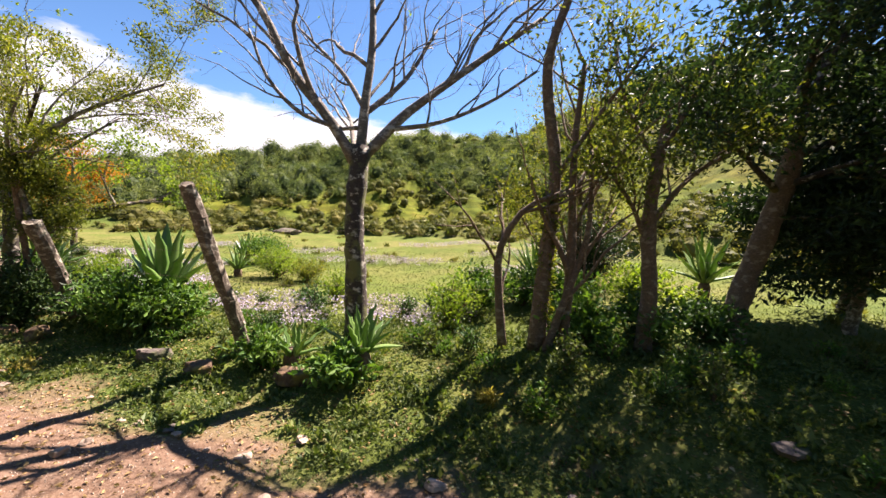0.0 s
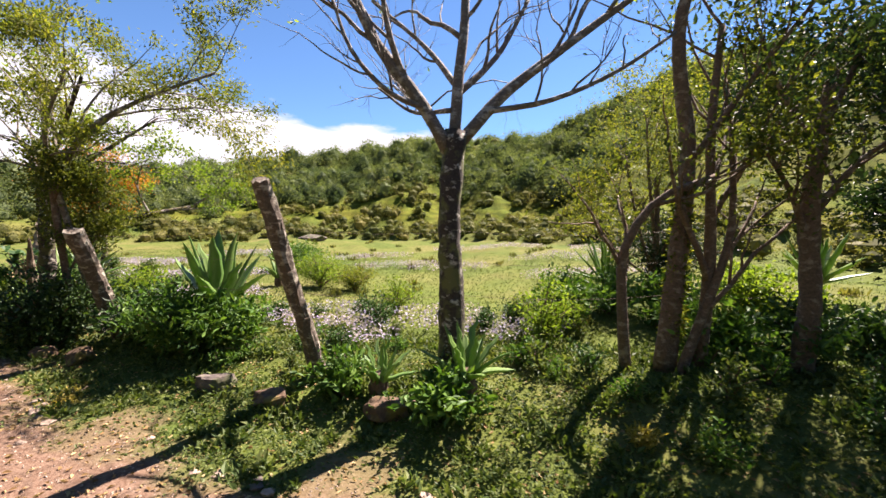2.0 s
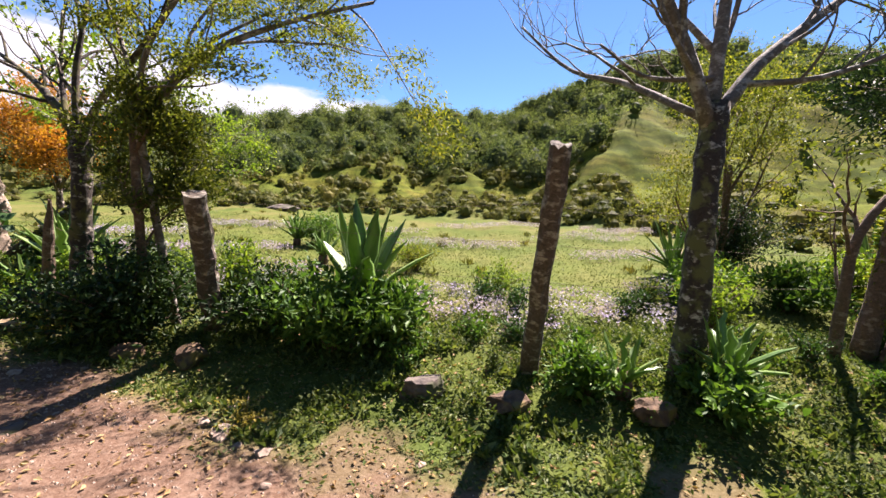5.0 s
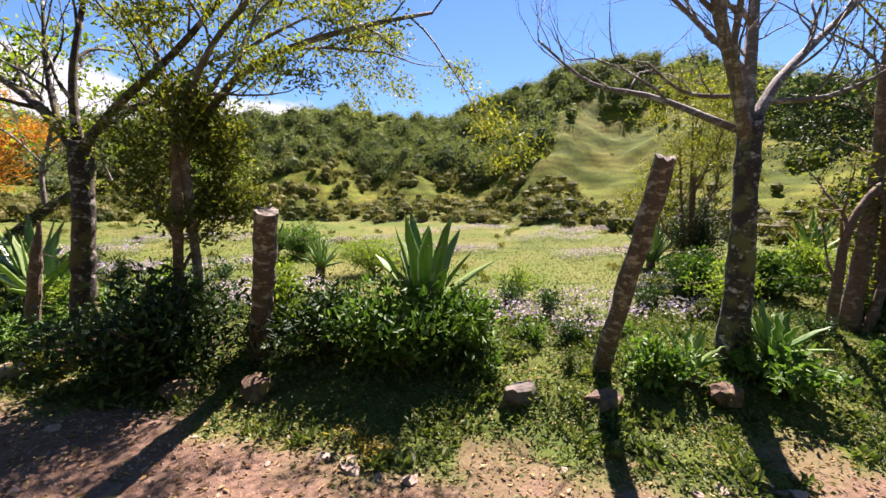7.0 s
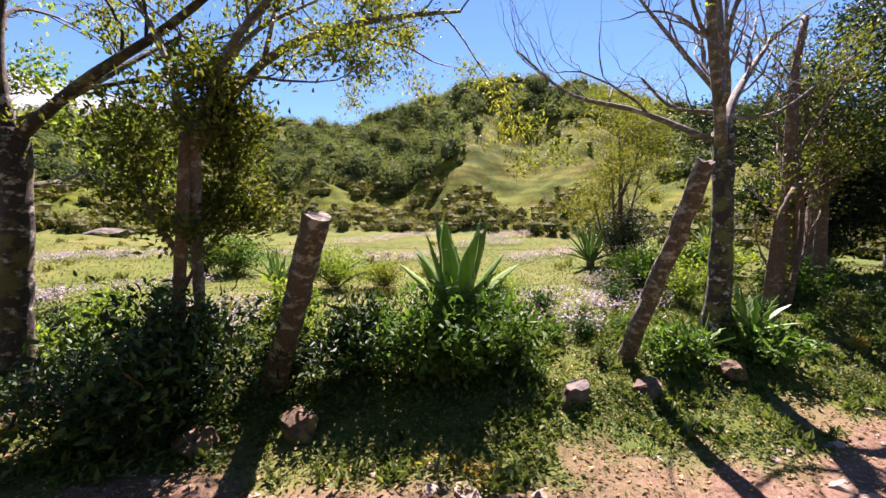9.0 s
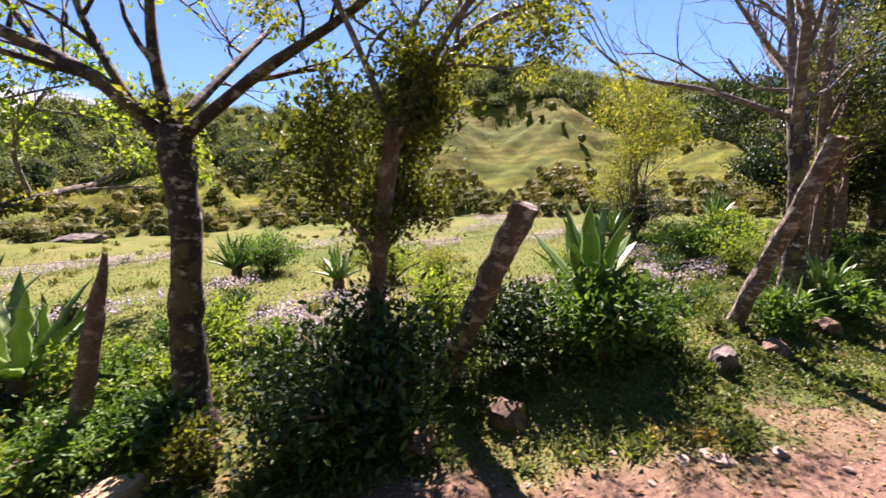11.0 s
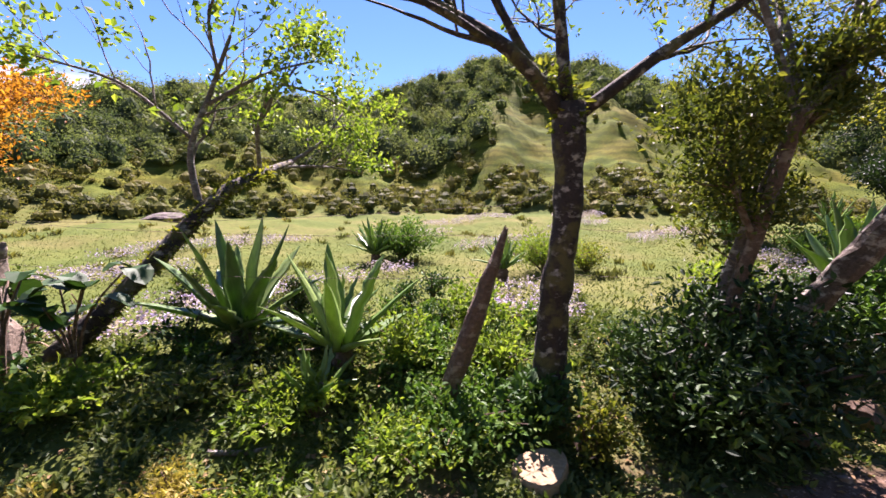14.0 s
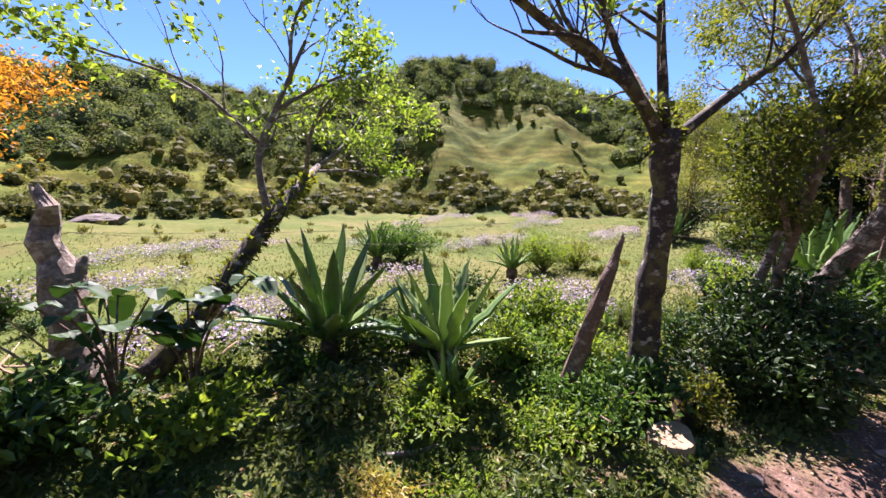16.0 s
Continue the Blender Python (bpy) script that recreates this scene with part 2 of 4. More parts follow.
def build(name, verts, faces, mat, parent=None, label="", smooth=False):
    """One mesh object from arrays; verts are in the world, or in the parent's space where one is given."""
    verts, faces = np.asarray(verts, np.float32), np.asarray(faces, np.int32)
    me = bpy.data.meshes.new(name)
    n, k = faces.shape
    me.vertices.add(len(verts))
    me.vertices.foreach_set("co", verts.ravel())
    me.loops.add(n * k)
    me.loops.foreach_set("vertex_index", faces.ravel())
    me.polygons.add(n)
    me.polygons.foreach_set("loop_start", np.arange(0, n * k, k, dtype=np.int32))
    me.polygons.foreach_set("use_smooth", np.full(n, smooth))
    me.materials.append(mat)
    me.update(calc_edges=True)
    ob = new(name, me)
    ob.parent = parent
    if label:
        ob["label"] = label
    return ob


def thing(name, place, label, category, group=""):
    ob = new(name)
    ob.empty_display_size = 0.1
    ob.location = place
    return tagged(ob, label, category, group)


def joined(pieces):
    """Several (verts, faces) of one face size as one."""
    vs, fs, at = [], [], 0
    for v, f in pieces:
        vs.append(v)
        fs.append(np.asarray(f) + at)
        at += len(v)
    return np.concatenate(vs), np.concatenate(fs)


def unit(v):
    return v / np.maximum(np.linalg.norm(v, axis=-1, keepdims=True), 1e-9)


def tube(points, radii, sides=8, rough=0.0, seed=0):
    """A tapered, slightly knobbly tube along points, closed at both ends by a small ring."""
    points, radii = np.asarray(points, float), np.asarray(radii, float)
    r = np.random.default_rng(seed)
    way = unit(np.gradient(points, axis=0))
    ref = np.where(np.abs(way[:, 2:3]) > 0.92, [[1.0, 0, 0]], [[0, 0, 1.0]])
    ref = np.repeat(ref[:1], len(points), 0) if np.all(np.abs(way @ ref[0]) < 0.97) else ref
    a = unit(np.cross(way, ref))
    b = np.cross(way, a)
    t = np.linspace(0, 2 * np.pi, sides, endpoint=False)
    swell = 1 + rough * r.normal(size=(len(points), sides))
    ring = points[:, None] + (radii[:, None] * swell)[..., None] * (np.cos(t)[None, :, None] * a[:, None] + np.sin(t)[None, :, None] * b[:, None])
    verts = np.concatenate([ring.reshape(-1, 3), points[:1], points[-1:]])
    i, j = np.meshgrid(np.arange(len(points) - 1), np.arange(sides), indexing="ij")
    k = (j + 1) % sides
    quads = np.stack([i * sides + j, i * sides + k, (i + 1) * sides + k, (i + 1) * sides + j], -1).reshape(-1, 4)
    j = np.arange(sides)
    k, n = (j + 1) % sides, len(points) * sides
    low = np.stack([np.full(sides, n), k, j, j], -1)
    top = np.stack([np.full(sides, n + 1), n - sides + j, n - sides + k, n - sides + k], -1)
    tris = np.concatenate([quads[:, [0, 1, 2]], quads[:, [0, 2, 3]], low[:, :3], top[:, :3]])
    return verts, tris


def curve_points(knots, n):
    """A smooth line through knots, as n points."""
    knots = np.asarray(knots, float)
    s = np.r_[0, np.cumsum(np.linalg.norm(np.diff(knots, axis=0), axis=1))]
    m = np.gradient(knots, s, axis=0)
    q = np.linspace(0, s[-1], n)
    i = np.clip(np.searchsorted(s, q, "right") - 1, 0, len(s) - 2)
    h = (s[i + 1] - s[i])[:, None]
    t = (q - s[i])[:, None] / h
    return (2 * t**3 - 3 * t**2 + 1) * knots[i] + (t**3 - 2 * t**2 + t) * h * m[i] + (3 * t**2 - 2 * t**3) * knots[i + 1] + (t**3 - t**2) * h * m[i + 1]


def leaves(at, way, length, width, r, fold=0.22, face=None, oval=False):
    """Folded leaf blades from at, along way: two triangles each, or six for oval ones."""
    n = len(at)
    way = unit(way)
    side = unit(np.cross(way, r.normal(size=(n, 3)) + [0, 0, 0.9] if face is None else face + 0.35 * r.normal(size=(n, 3))))
    up = np.cross(side, way)
    L, W = np.broadcast_to(length, n)[:, None], np.broadcast_to(width, n)[:, None]
    if oval:
        low, wide, tip = at + way * L * 0.25 + up * W * fold * 0.8, at + way * L * 0.6 + up * W * fold, at + way * L - up * W * 0.2
        rib = at + way * L * 0.55
        v = np.stack([at, low + side * W * 0.36, wide + side * W * 0.42, tip, wide - side * W * 0.42, low - side * W * 0.36, rib], 1).reshape(-1, 3)
        b = np.arange(n)[:, None] * 7
        return v, np.concatenate([b + [[6, k, (k + 1) % 6]] for k in range(6)], 1).reshape(-1, 3)
    mid = at + way * L * 0.45 + up * W * fold
    v = np.stack([at, mid + side * W * 0.5, at + way * L - up * W * 0.15, mid - side * W * 0.5], 1).reshape(-1, 3)
    b = np.arange(n)[:, None] * 4
    return v, np.concatenate([b + [[0, 1, 2]], b + [[0, 2, 3]]], 1).reshape(-1, 3)


def ball_ways(n, r):
    return unit(r.normal(size=(n, 3)))


def smooth_step(a, b, x):
    t = np.clip((x - a) / (b - a), 0, 1)
    return t * t * (3 - 2 * t)


def waves(x, y, size, seed, layers=4):
    """Cheap smooth noise between about -1 and 1."""
    r = np.random.default_rng(seed)
    z, amp = np.zeros(np.broadcast(x, y).shape), 1.0
    for k in range(layers):
        for _ in range(3):
            a, p = r.uniform(0, 2 * np.pi, 2)
            z = z + amp * 0.5 * np.sin((x * math.cos(a) + y * math.sin(a)) * 2 * np.pi / size + p)
        size, amp = size * 0.53, amp * 0.6
    return z / 1.6


# ---- the lie of the land ----
EDGE_X = (-30, -14, -10, -8.4, -6.2, -5, -4, -2, 0, 4, 12, 30)
EDGE_Y = (14.0, 8.3, 6.75, 6.2, 5.2, 4.2, 3.8, 3.15, 2.6, 1.2, -1.5, -8.0)
# the ring of hills beyond the pasture, by bearing from the middle of the walk: height of the crest, and where the slope begins
HILL_MID, CREST_FAR = (-6.0, 3.0), 40.0
CREST_AT = (-110, -75, -40, -27, -18, -10, -5, 4, 10, 15, 19, 23, 28, 33, 37, 42, 46, 52, 57, 62, 72, 90, 120)
CREST_Z = (0, 3.0, 4.3, 5.6, 6.8, 7.4, 8.4, 9.6, 9.3, 8.8, 8.7, 9.7, 11.3, 12.6, 13.7, 14.0, 13.3, 12.4, 11.2, 10.0, 8.6, 6.0, 0)
FOOT_AT = (-60, -20, 10, 25, 40, 60, 90)
FOOT_FAR = (23.0, 22.0, 21.0, 19.5, 17.5, 15.5, 14.0)


def from_road(x, y):
    return y - np.interp(x, EDGE_X, EDGE_Y)


def hill_where(x, y):
    """Bearing in degrees from +y towards +x, and how far up the slope: 0 at the foot, 1 at the crest."""
    dx, dy = x - HILL_MID[0], y - HILL_MID[1]
    turn, far = np.degrees(np.arctan2(dx, dy)), np.hypot(dx, dy)
    foot = np.interp(turn, FOOT_AT, FOOT_FAR) + 1.2 * waves(x, y, 11.0, 27)
    return turn, (far - foot) / (CREST_FAR - foot)


def hill_part(x, y):
    turn, up = hill_where(x, y)
    crest = np.interp(turn, CREST_AT, CREST_Z)
    spur = 0.07 * np.sin(np.radians(turn) * 21 + 1.3) * np.sin(np.pi * np.clip(up, 0, 1))
    rise = 0.12 * np.clip(up, 0, 1) + 0.88 * np.clip(up, 0, 1) ** 1.55 + spur * (crest / 12)
    return crest * rise * (1 - 0.75 * smooth_step(1.02, 2.4, up)) * smooth_step(0.0, 0.07, up)


def land(x, y):
    x, y = np.asarray(x, float), np.asarray(y, float)
    e = from_road(x, y)
    z = -0.3 + 0.3 * smooth_step(0.5, 2.3, e) + 0.42 * smooth_step(2, 15, e) + 0.25 * smooth_step(10, 22, e)
    z = z + 0.05 * np.clip(x + 1.5, 0, 8) * smooth_step(-1, 3, e) + 0.25 * smooth_step(-4, -7, e)
    z = z + 0.035 * waves(x, y, 1.7, 3) * smooth_step(-0.3, 0.6, e) + 0.012 * waves(x, y, 0.6, 4)
    z = z + 0.12 * waves(x, y, 9.0, 5) * smooth_step(5, 12, e)
    z = z + (6.5 + 0.8 * waves(x, y, 3.0, 23)) * smooth_step(-5.2, -9.5, e)  # unseen wooded bank across the track, added to block sky light
    h = hill_part(x, y)
    # cattle terraces on the open slopes
    ledges = 0.04 * np.sin(h * 10.5 + 2.4 * waves(x, y, 6.0, 43)) * smooth_step(1.5, 3.0, h)
    return z + h + ledges + 0.1 * waves(x, y, 4.0, 6) * np.clip(h, 0, 3)


def land_at(x, y):
    return float(land(x, y))


def soil_amount(x, y):
    e = from_road(x, y)
    road = smooth_step(0.45, -0.15, e + 0.3 * waves(x, y, 1.3, 8)) * smooth_step(-4.6, -3.8, e)
    worn = 0.75 * smooth_step(0.45, 0.8, waves(x, y, 1.9, 9)) * smooth_step(1.6, 0.2, e) * smooth_step(-4.6, -3.8, e)
    return np.clip(np.maximum(road, worn), 0, 1)


def wood_amount(x, y):
    """Where trees cover the hills: the upper slopes, and all of the flank that falls away on the near side of the peak."""
    turn, up = hill_where(x, y)
    w = 0.16 * waves(x, y, 9.0, 11) + 0.07 * waves(x, y, 3.5, 29)
    start = np.interp(turn, (-60, -20, -2, 6, 12, 20, 30, 36, 40, 47, 60, 75), (0.4, 0.42, 0.5, 0.56, 0.48, 0.42, 0.4, 0.6, 0.84, 0.8, 0.68, 0.55))
    return smooth_step(-0.03, 0.05, up + w - start) * (0.55 + 0.45 * smooth_step(-0.35, 0.1, waves(x, y, 5.0, 37)))


def ground_sheet():
    xs = np.r_[-np.geomspace(400, 47, 10), np.arange(-46, -14, 0.8), np.linspace(-14, 7, 250), np.arange(7.2, 46, 0.5), np.geomspace(47, 400, 12)]
    ys = np.r_[-np.geomspace(300, 1.5, 18), np.linspace(-1, 13, 180), np.arange(13.1, 50, 0.36), np.arange(50, 85, 1.2), np.geomspace(86, 450, 14)]
    X, Y = np.meshgrid(xs, ys)
    Z = land(X, Y)
    v = np.stack([X, Y, Z], -1).reshape(-1, 3)
    ny, nx = X.shape
    i, j = np.meshgrid(np.arange(ny - 1), np.arange(nx - 1), indexing="ij")
    f = np.stack([i * nx + j, i * nx + j + 1, (i + 1) * nx + j + 1, (i + 1) * nx + j], -1).reshape(-1, 4)
    ob = build("ground", v, f, GROUND, smooth=True)
    for key, values in (("soil", soil_amount(X, Y)), ("wood", wood_amount(X, Y)), ("unseen_bank", smooth_step(-4.6, -5.6, from_road(X, Y))), ("slope", smooth_step(0.4, 1.5, hill_part(X, Y)))):
        ob.data.attributes.new(key, "FLOAT", "POINT").data.foreach_set("value", values.ravel().astype(np.float32))
    tagged(ob, "grassy verge, red dirt track, green pasture and hillsides", "ground", kind="structure")


ground_sheet()


# ---- far woods and scrub ----
def ball_mesh():
    bm = bmesh.new()
    bmesh.ops.create_icosphere(bm, subdivisions=1, radius=1)
    v = np.array([p.co[:] for p in bm.verts])
    f = np.array([[p.index for p in face.verts] for face in bm.faces])
    bm.free()
    return v, f


BALL_V, BALL_F = ball_mesh()


def crowns(xy, size, flat, per, leaf, r):
    """Rounded, ragged crowns on the land: a lumpy body under a coat of many leaf clumps."""
    out = []
    z = land(xy[:, 0], xy[:, 1])
    for (x, y), h, s in zip(xy, z, size):
        tall = flat * r.uniform(0.8, 1.3)
        mid = np.array([x, y, h + s * tall * 0.5])
        turn = r.normal(size=(3, 3)) * 2.2

        def lump(w):
            return 1 + 0.2 * np.sin(w @ turn[0] + x) * np.cos(w @ turn[1] + y) + 0.12 * np.sin(2.6 * w @ turn[2]) * np.cos(2.2 * w @ turn[0])

        out.append((mid + BALL_V * (0.5 * s * lump(BALL_V))[:, None] * [1, 1, tall], BALL_F))
        n = max(16, int(per * min(1.6, max(0.5, s))))
        w = ball_ways(n, r)
        w[:, 2] = np.abs(w[:, 2]) * 1.2 - 0.4
        at = mid + w * (s * lump(w) * r.uniform(0.55, 1.08, n))[:, None] * [1, 1, tall]
        d = unit(np.cross(w, r.normal(size=(n, 3))) + 0.4 * w)
        ln = leaf * r.uniform(0.6, 1.5, n) * (0.6 + 0.4 * s)
        out.append(leaves(at - d * ln[:, None] * 0.4, d, ln, ln * 0.7, r, 0.3, w + [0, 0, 0.3]))
    return joined(out)


def hill_woods():
    r = np.random.default_rng(21)
    n = 26000
    turn, far = np.radians(r.uniform(-62, 82, n)), np.sqrt(r.uniform(20.0**2, 43.5**2, n))
    xy = np.stack([HILL_MID[0] + far * np.sin(turn), HILL_MID[1] + far * np.cos(turn)], -1)
    xy = xy[r.random(n) < 0.4 * wood_amount(xy[:, 0], xy[:, 1])][:2500]
    size = 0.45 + 0.75 * r.random(len(xy)) ** 2.0
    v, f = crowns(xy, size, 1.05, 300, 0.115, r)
    tagged(build("hillside_forest", v, f, LEAF_FOREST_HAZE), "dense green broadleaf woods covering the hills, greyed in colour for haze", "forest", kind="stuff")
    # lighter scrub along the foot of the hills and dotted over the slopes
    n = 26000
    turn, far = np.radians(r.uniform(-62, 85, n)), np.sqrt(r.uniform(13.0**2, 40.0**2, n))
    xy = np.stack([HILL_MID[0] + far * np.sin(turn), HILL_MID[1] + far * np.cos(turn)], -1)
    way, up = hill_where(xy[:, 0], xy[:, 1])
    patch = waves(xy[:, 0], xy[:, 1], 4.0, 12)
    belt = smooth_step(0.0, 0.05, up) * smooth_step(0.3, 0.14, up) * (0.14 + 0.4 * (patch > -0.15))
    slopes = (up > 0.2) * (1 - wood_amount(xy[:, 0], xy[:, 1])) * (patch > 0.0) * np.interp(way, (10, 32, 37), (0.3, 0.2, 0.02))
    xy = xy[r.random(n) < np.maximum(belt, slopes)][:2400]
    size = r.uniform(0.3, 1.0, len(xy)) ** 1.7 * np.interp(np.hypot(xy[:, 0] - HILL_MID[0], xy[:, 1] - HILL_MID[1]), (14, 40), (0.6, 0.95))
    v, f = crowns(xy, size, 0.85, 150, 0.085, r)
    tagged(build("hill_foot_scrub", v, f, LEAF_SCRUB), "olive green scrub bushes along the pasture's edge", "bushes", kind="stuff")


hill_woods()


# ---- low cover: verge weeds, pasture grass, flowers ----
def scatter(n, x0, x1, e0, e1, r):
    x = r.uniform(x0, x1, n)
    y = np.interp(x, EDGE_X, EDGE_Y) + r.uniform(e0, e1, n)
    return x, y


def low_cover():
    r = np.random.default_rng(31)
    x, y = scatter(185000, -14, 6.5, -0.7, 3.4, r)
    ok = r.random(len(x)) < (1 - soil_amount(x, y)) ** 1.5 * (0.35 + 0.65 * (waves(x, y, 0.7, 14) > -0.3))
    x, y = x[ok], y[ok]
    at = np.stack([x, y, land(x, y) + r.uniform(0.0, 0.05, len(x)) * (0.6 + waves(x, y, 0.9, 15))], -1)
    d = np.stack([r.normal(size=len(x)), r.normal(size=len(x)), r.uniform(0.05, 0.9, len(x))], -1)
    ln = r.uniform(0.016, 0.05, len(x))
    v, f = leaves(at, d, ln, ln * 0.5, r)
    tagged(build("verge_weeds", v, f, LEAF_COVER), "low creeping green weeds on the sunny verge", "weeds", kind="stuff")
    x, y = scatter(70000, -15, 8, 2.6, 13, r)
    ok = r.random(len(x)) < np.interp(from_road(x, y), (2.6, 5, 13), (1, 0.75, 0.3))
    x, y = x[ok], y[ok]
    at = np.stack([x, y, land(x, y) - 0.005], -1)
    d = np.stack([0.6 * r.normal(size=len(x)), 0.6 * r.normal(size=len(x)), r.uniform(0.3, 1.2, len(x))], -1)
    ln = r.uniform(0.03, 0.085, len(x)) * np.interp(from_road(x, y), (2.6, 6, 13), (1.3, 0.8, 0.8))
    v, f = leaves(at, d, ln, ln * 0.3, r)
    tagged(build("pasture_grass", v, f, LEAF_GRASS), "short yellow-green grazed pasture grass", "grass", kind="stuff")


def verge_tufts():
    """Taller, uneven clumps that break up the creeping cover."""
    r = np.random.default_rng(38)
    x, y = scatter(2600, -13.5, 5.5, 0.1, 3.2, r)
    ok = (soil_amount(x, y) < 0.5) & (waves(x, y, 1.1, 48) > -0.25)
    x, y = x[ok], y[ok]
    tall = np.repeat(r.uniform(0.5, 1.4, len(x)), 24)
    x, y = np.repeat(x, 24), np.repeat(y, 24)
    x, y = x + 0.045 * tall * r.normal(size=len(x)), y + 0.045 * tall * r.normal(size=len(x))
    d = np.stack([0.8 * r.normal(size=len(x)), 0.8 * r.normal(size=len(x)), r.uniform(0.4, 1.1, len(x))], -1)
    ln = r.uniform(0.035, 0.085, len(x)) * tall
    v, f = leaves(np.stack([x, y, land(x, y) + 0.035 * tall * r.random(len(x))], -1), d, ln, ln * 0.45, r)
    tagged(build("verge_tufts", v, f, LEAF_COVER), "ragged low clumps of weeds on the verge", "weeds", kind="stuff")


verge_tufts()


def pasture_tufts():
    r = np.random.default_rng(36)
    x, y = scatter(200, -16, 9, 3.4, 17, r)
    ok = (hill_part(x, y) < 0.3) & (waves(x, y, 3.0, 18) > -0.2)
    x, y = np.repeat(x[ok], 26), np.repeat(y[ok], 26)
    x, y = x + 0.06 * r.normal(size=len(x)), y + 0.06 * r.normal(size=len(x))
    d = np.stack([0.5 * r.normal(size=len(x)), 0.5 * r.normal(size=len(x)), np.full(len(x), 1.0)], -1)
    ln = r.uniform(0.06, 0.2, len(x))
    v, f = leaves(np.stack([x, y, land(x, y)], -1), d, ln, ln * 0.28, r)
    tagged(build("pasture_tufts", v, f, LEAF_SCRUB), "small coarse tufts dotted over the pasture", "tufts", kind="stuff")


pasture_tufts()


def flowers(spots, count):
    r = np.random.default_rng(41)
    out = []
    for px_, py_, rx, ry in spots:
        n = int(count * rx * ry)
        a, q = r.uniform(0, 2 * np.pi, n), np.sqrt(r.random(n))
        x, y = px_ + rx * q * np.cos(a), py_ + ry * q * np.sin(a)
        ok = waves(x, y, 1.0, 17) > -0.35
        x, y = x[ok], y[ok]
        at = np.stack([x, y, land(x, y) + r.uniform(0.05, 0.2, len(x))], -1)
        ln = r.uniform(0.025, 0.05, len(x))
        out.append(leaves(at, np.stack([r.normal(size=len(x)), r.normal(size=len(x)), np.full(len(x), 0.5)], -1), ln, ln, r))
    v, f = joined(out)
    tagged(build("lilac_flowers", v, f, PETAL), "drifts of small pale lilac flowers in the pasture", "flowers", kind="stuff")


low_cover()
flowers(((-3.0, 7.0, 1.1, 0.8), (-1.2, 6.9, 0.8, 0.6), (-2.3, 6.0, 0.6, 0.5), (-9.4, 10.6, 1.4, 0.8), (-5.8, 8.8, 1.0, 0.6), (2.2, 10.6, 1.6, 0.6),
         (-11.0, 13.4, 1.8, 0.7), (-6.3, 8.2, 0.8, 0.5), (-6.9, 11.3, 0.9, 0.4), (-8.7, 11.2, 0.9, 0.5), (5.0, 15.0, 2.0, 0.7), (-0.3, 6.3, 0.9, 0.6), (0.8, 7.4, 0.8, 0.5), (-2.0, 12.5, 2.2, 0.5), (2.5, 13.5, 1.8, 0.4), (-8.6, 16.0, 2.4, 0.6), (0.5, 17.0, 2.4, 0.5), (-4.0, 14.5, 1.6, 0.4)), 1750)


# ---- trees ----
def grow(at, way, length, radius, level, r, out, tips, bend=0.25, rise=0.25, split=(2, 3), steps=6):
    """A bending limb and its side branches, down to twigs; tubes go into out, twig ends into tips."""
    pts, p, d = [at], np.array(at, float), unit(np.array(way, float))
    for _ in range(steps):
        d = unit(d + bend * r.normal(size=3) * 0.55 + [0, 0, rise * 0.12])
        p = p + d * length / steps
        pts.append(p)
    pts = np.array(pts)
    radii = np.linspace(radius, radius * (0.45 if level > 0 else 0.25), len(pts))
    out.append(tube(pts, radii, 8 if radius > 0.03 else (5 if radius > 0.012 else 4), 0.04, int(r.integers(1e6))))
    if level == 0:
        for k in (steps // 2, steps - 1, steps):
            tips.append((pts[k], d))
        return
    for k in range(int(r.integers(split[0], split[1] + 1))):
        i = int(r.integers(steps // 3, steps + 1))
        turn = unit(np.cross(d, r.normal(size=3)))
        w = unit(d * r.uniform(0.5, 0.9) + turn * r.uniform(0.5, 0.95) + [0, 0, rise])
        grow(pts[i], w, length * r.uniform(0.5, 0.75), radii[i] * r.uniform(0.5, 0.68), level - 1, r, out, tips, bend, rise, split, max(4, steps - 1))
    grow(pts[-1], d, length * 0.6, radii[-1], level - 1, r, out, tips, bend, rise, split, max(4, steps - 1))


def crown_leaves(tips, per, spread, length, width, r, hang=0.0):
    at = np.repeat(np.array([p for p, _ in tips]), per, 0)
    d = np.repeat(np.array([w for _, w in tips]), per, 0)
    n = len(at)
    at = at + spread * r.normal(size=(n, 3)) * [1, 1, 0.6]
    d = unit(d * 0.7 + r.normal(size=(n, 3)) * 0.7 - [0, 0, hang])
    ln = length * r.uniform(0.6, 1.3, n)
    return leaves(at, d, ln, ln * width, r)


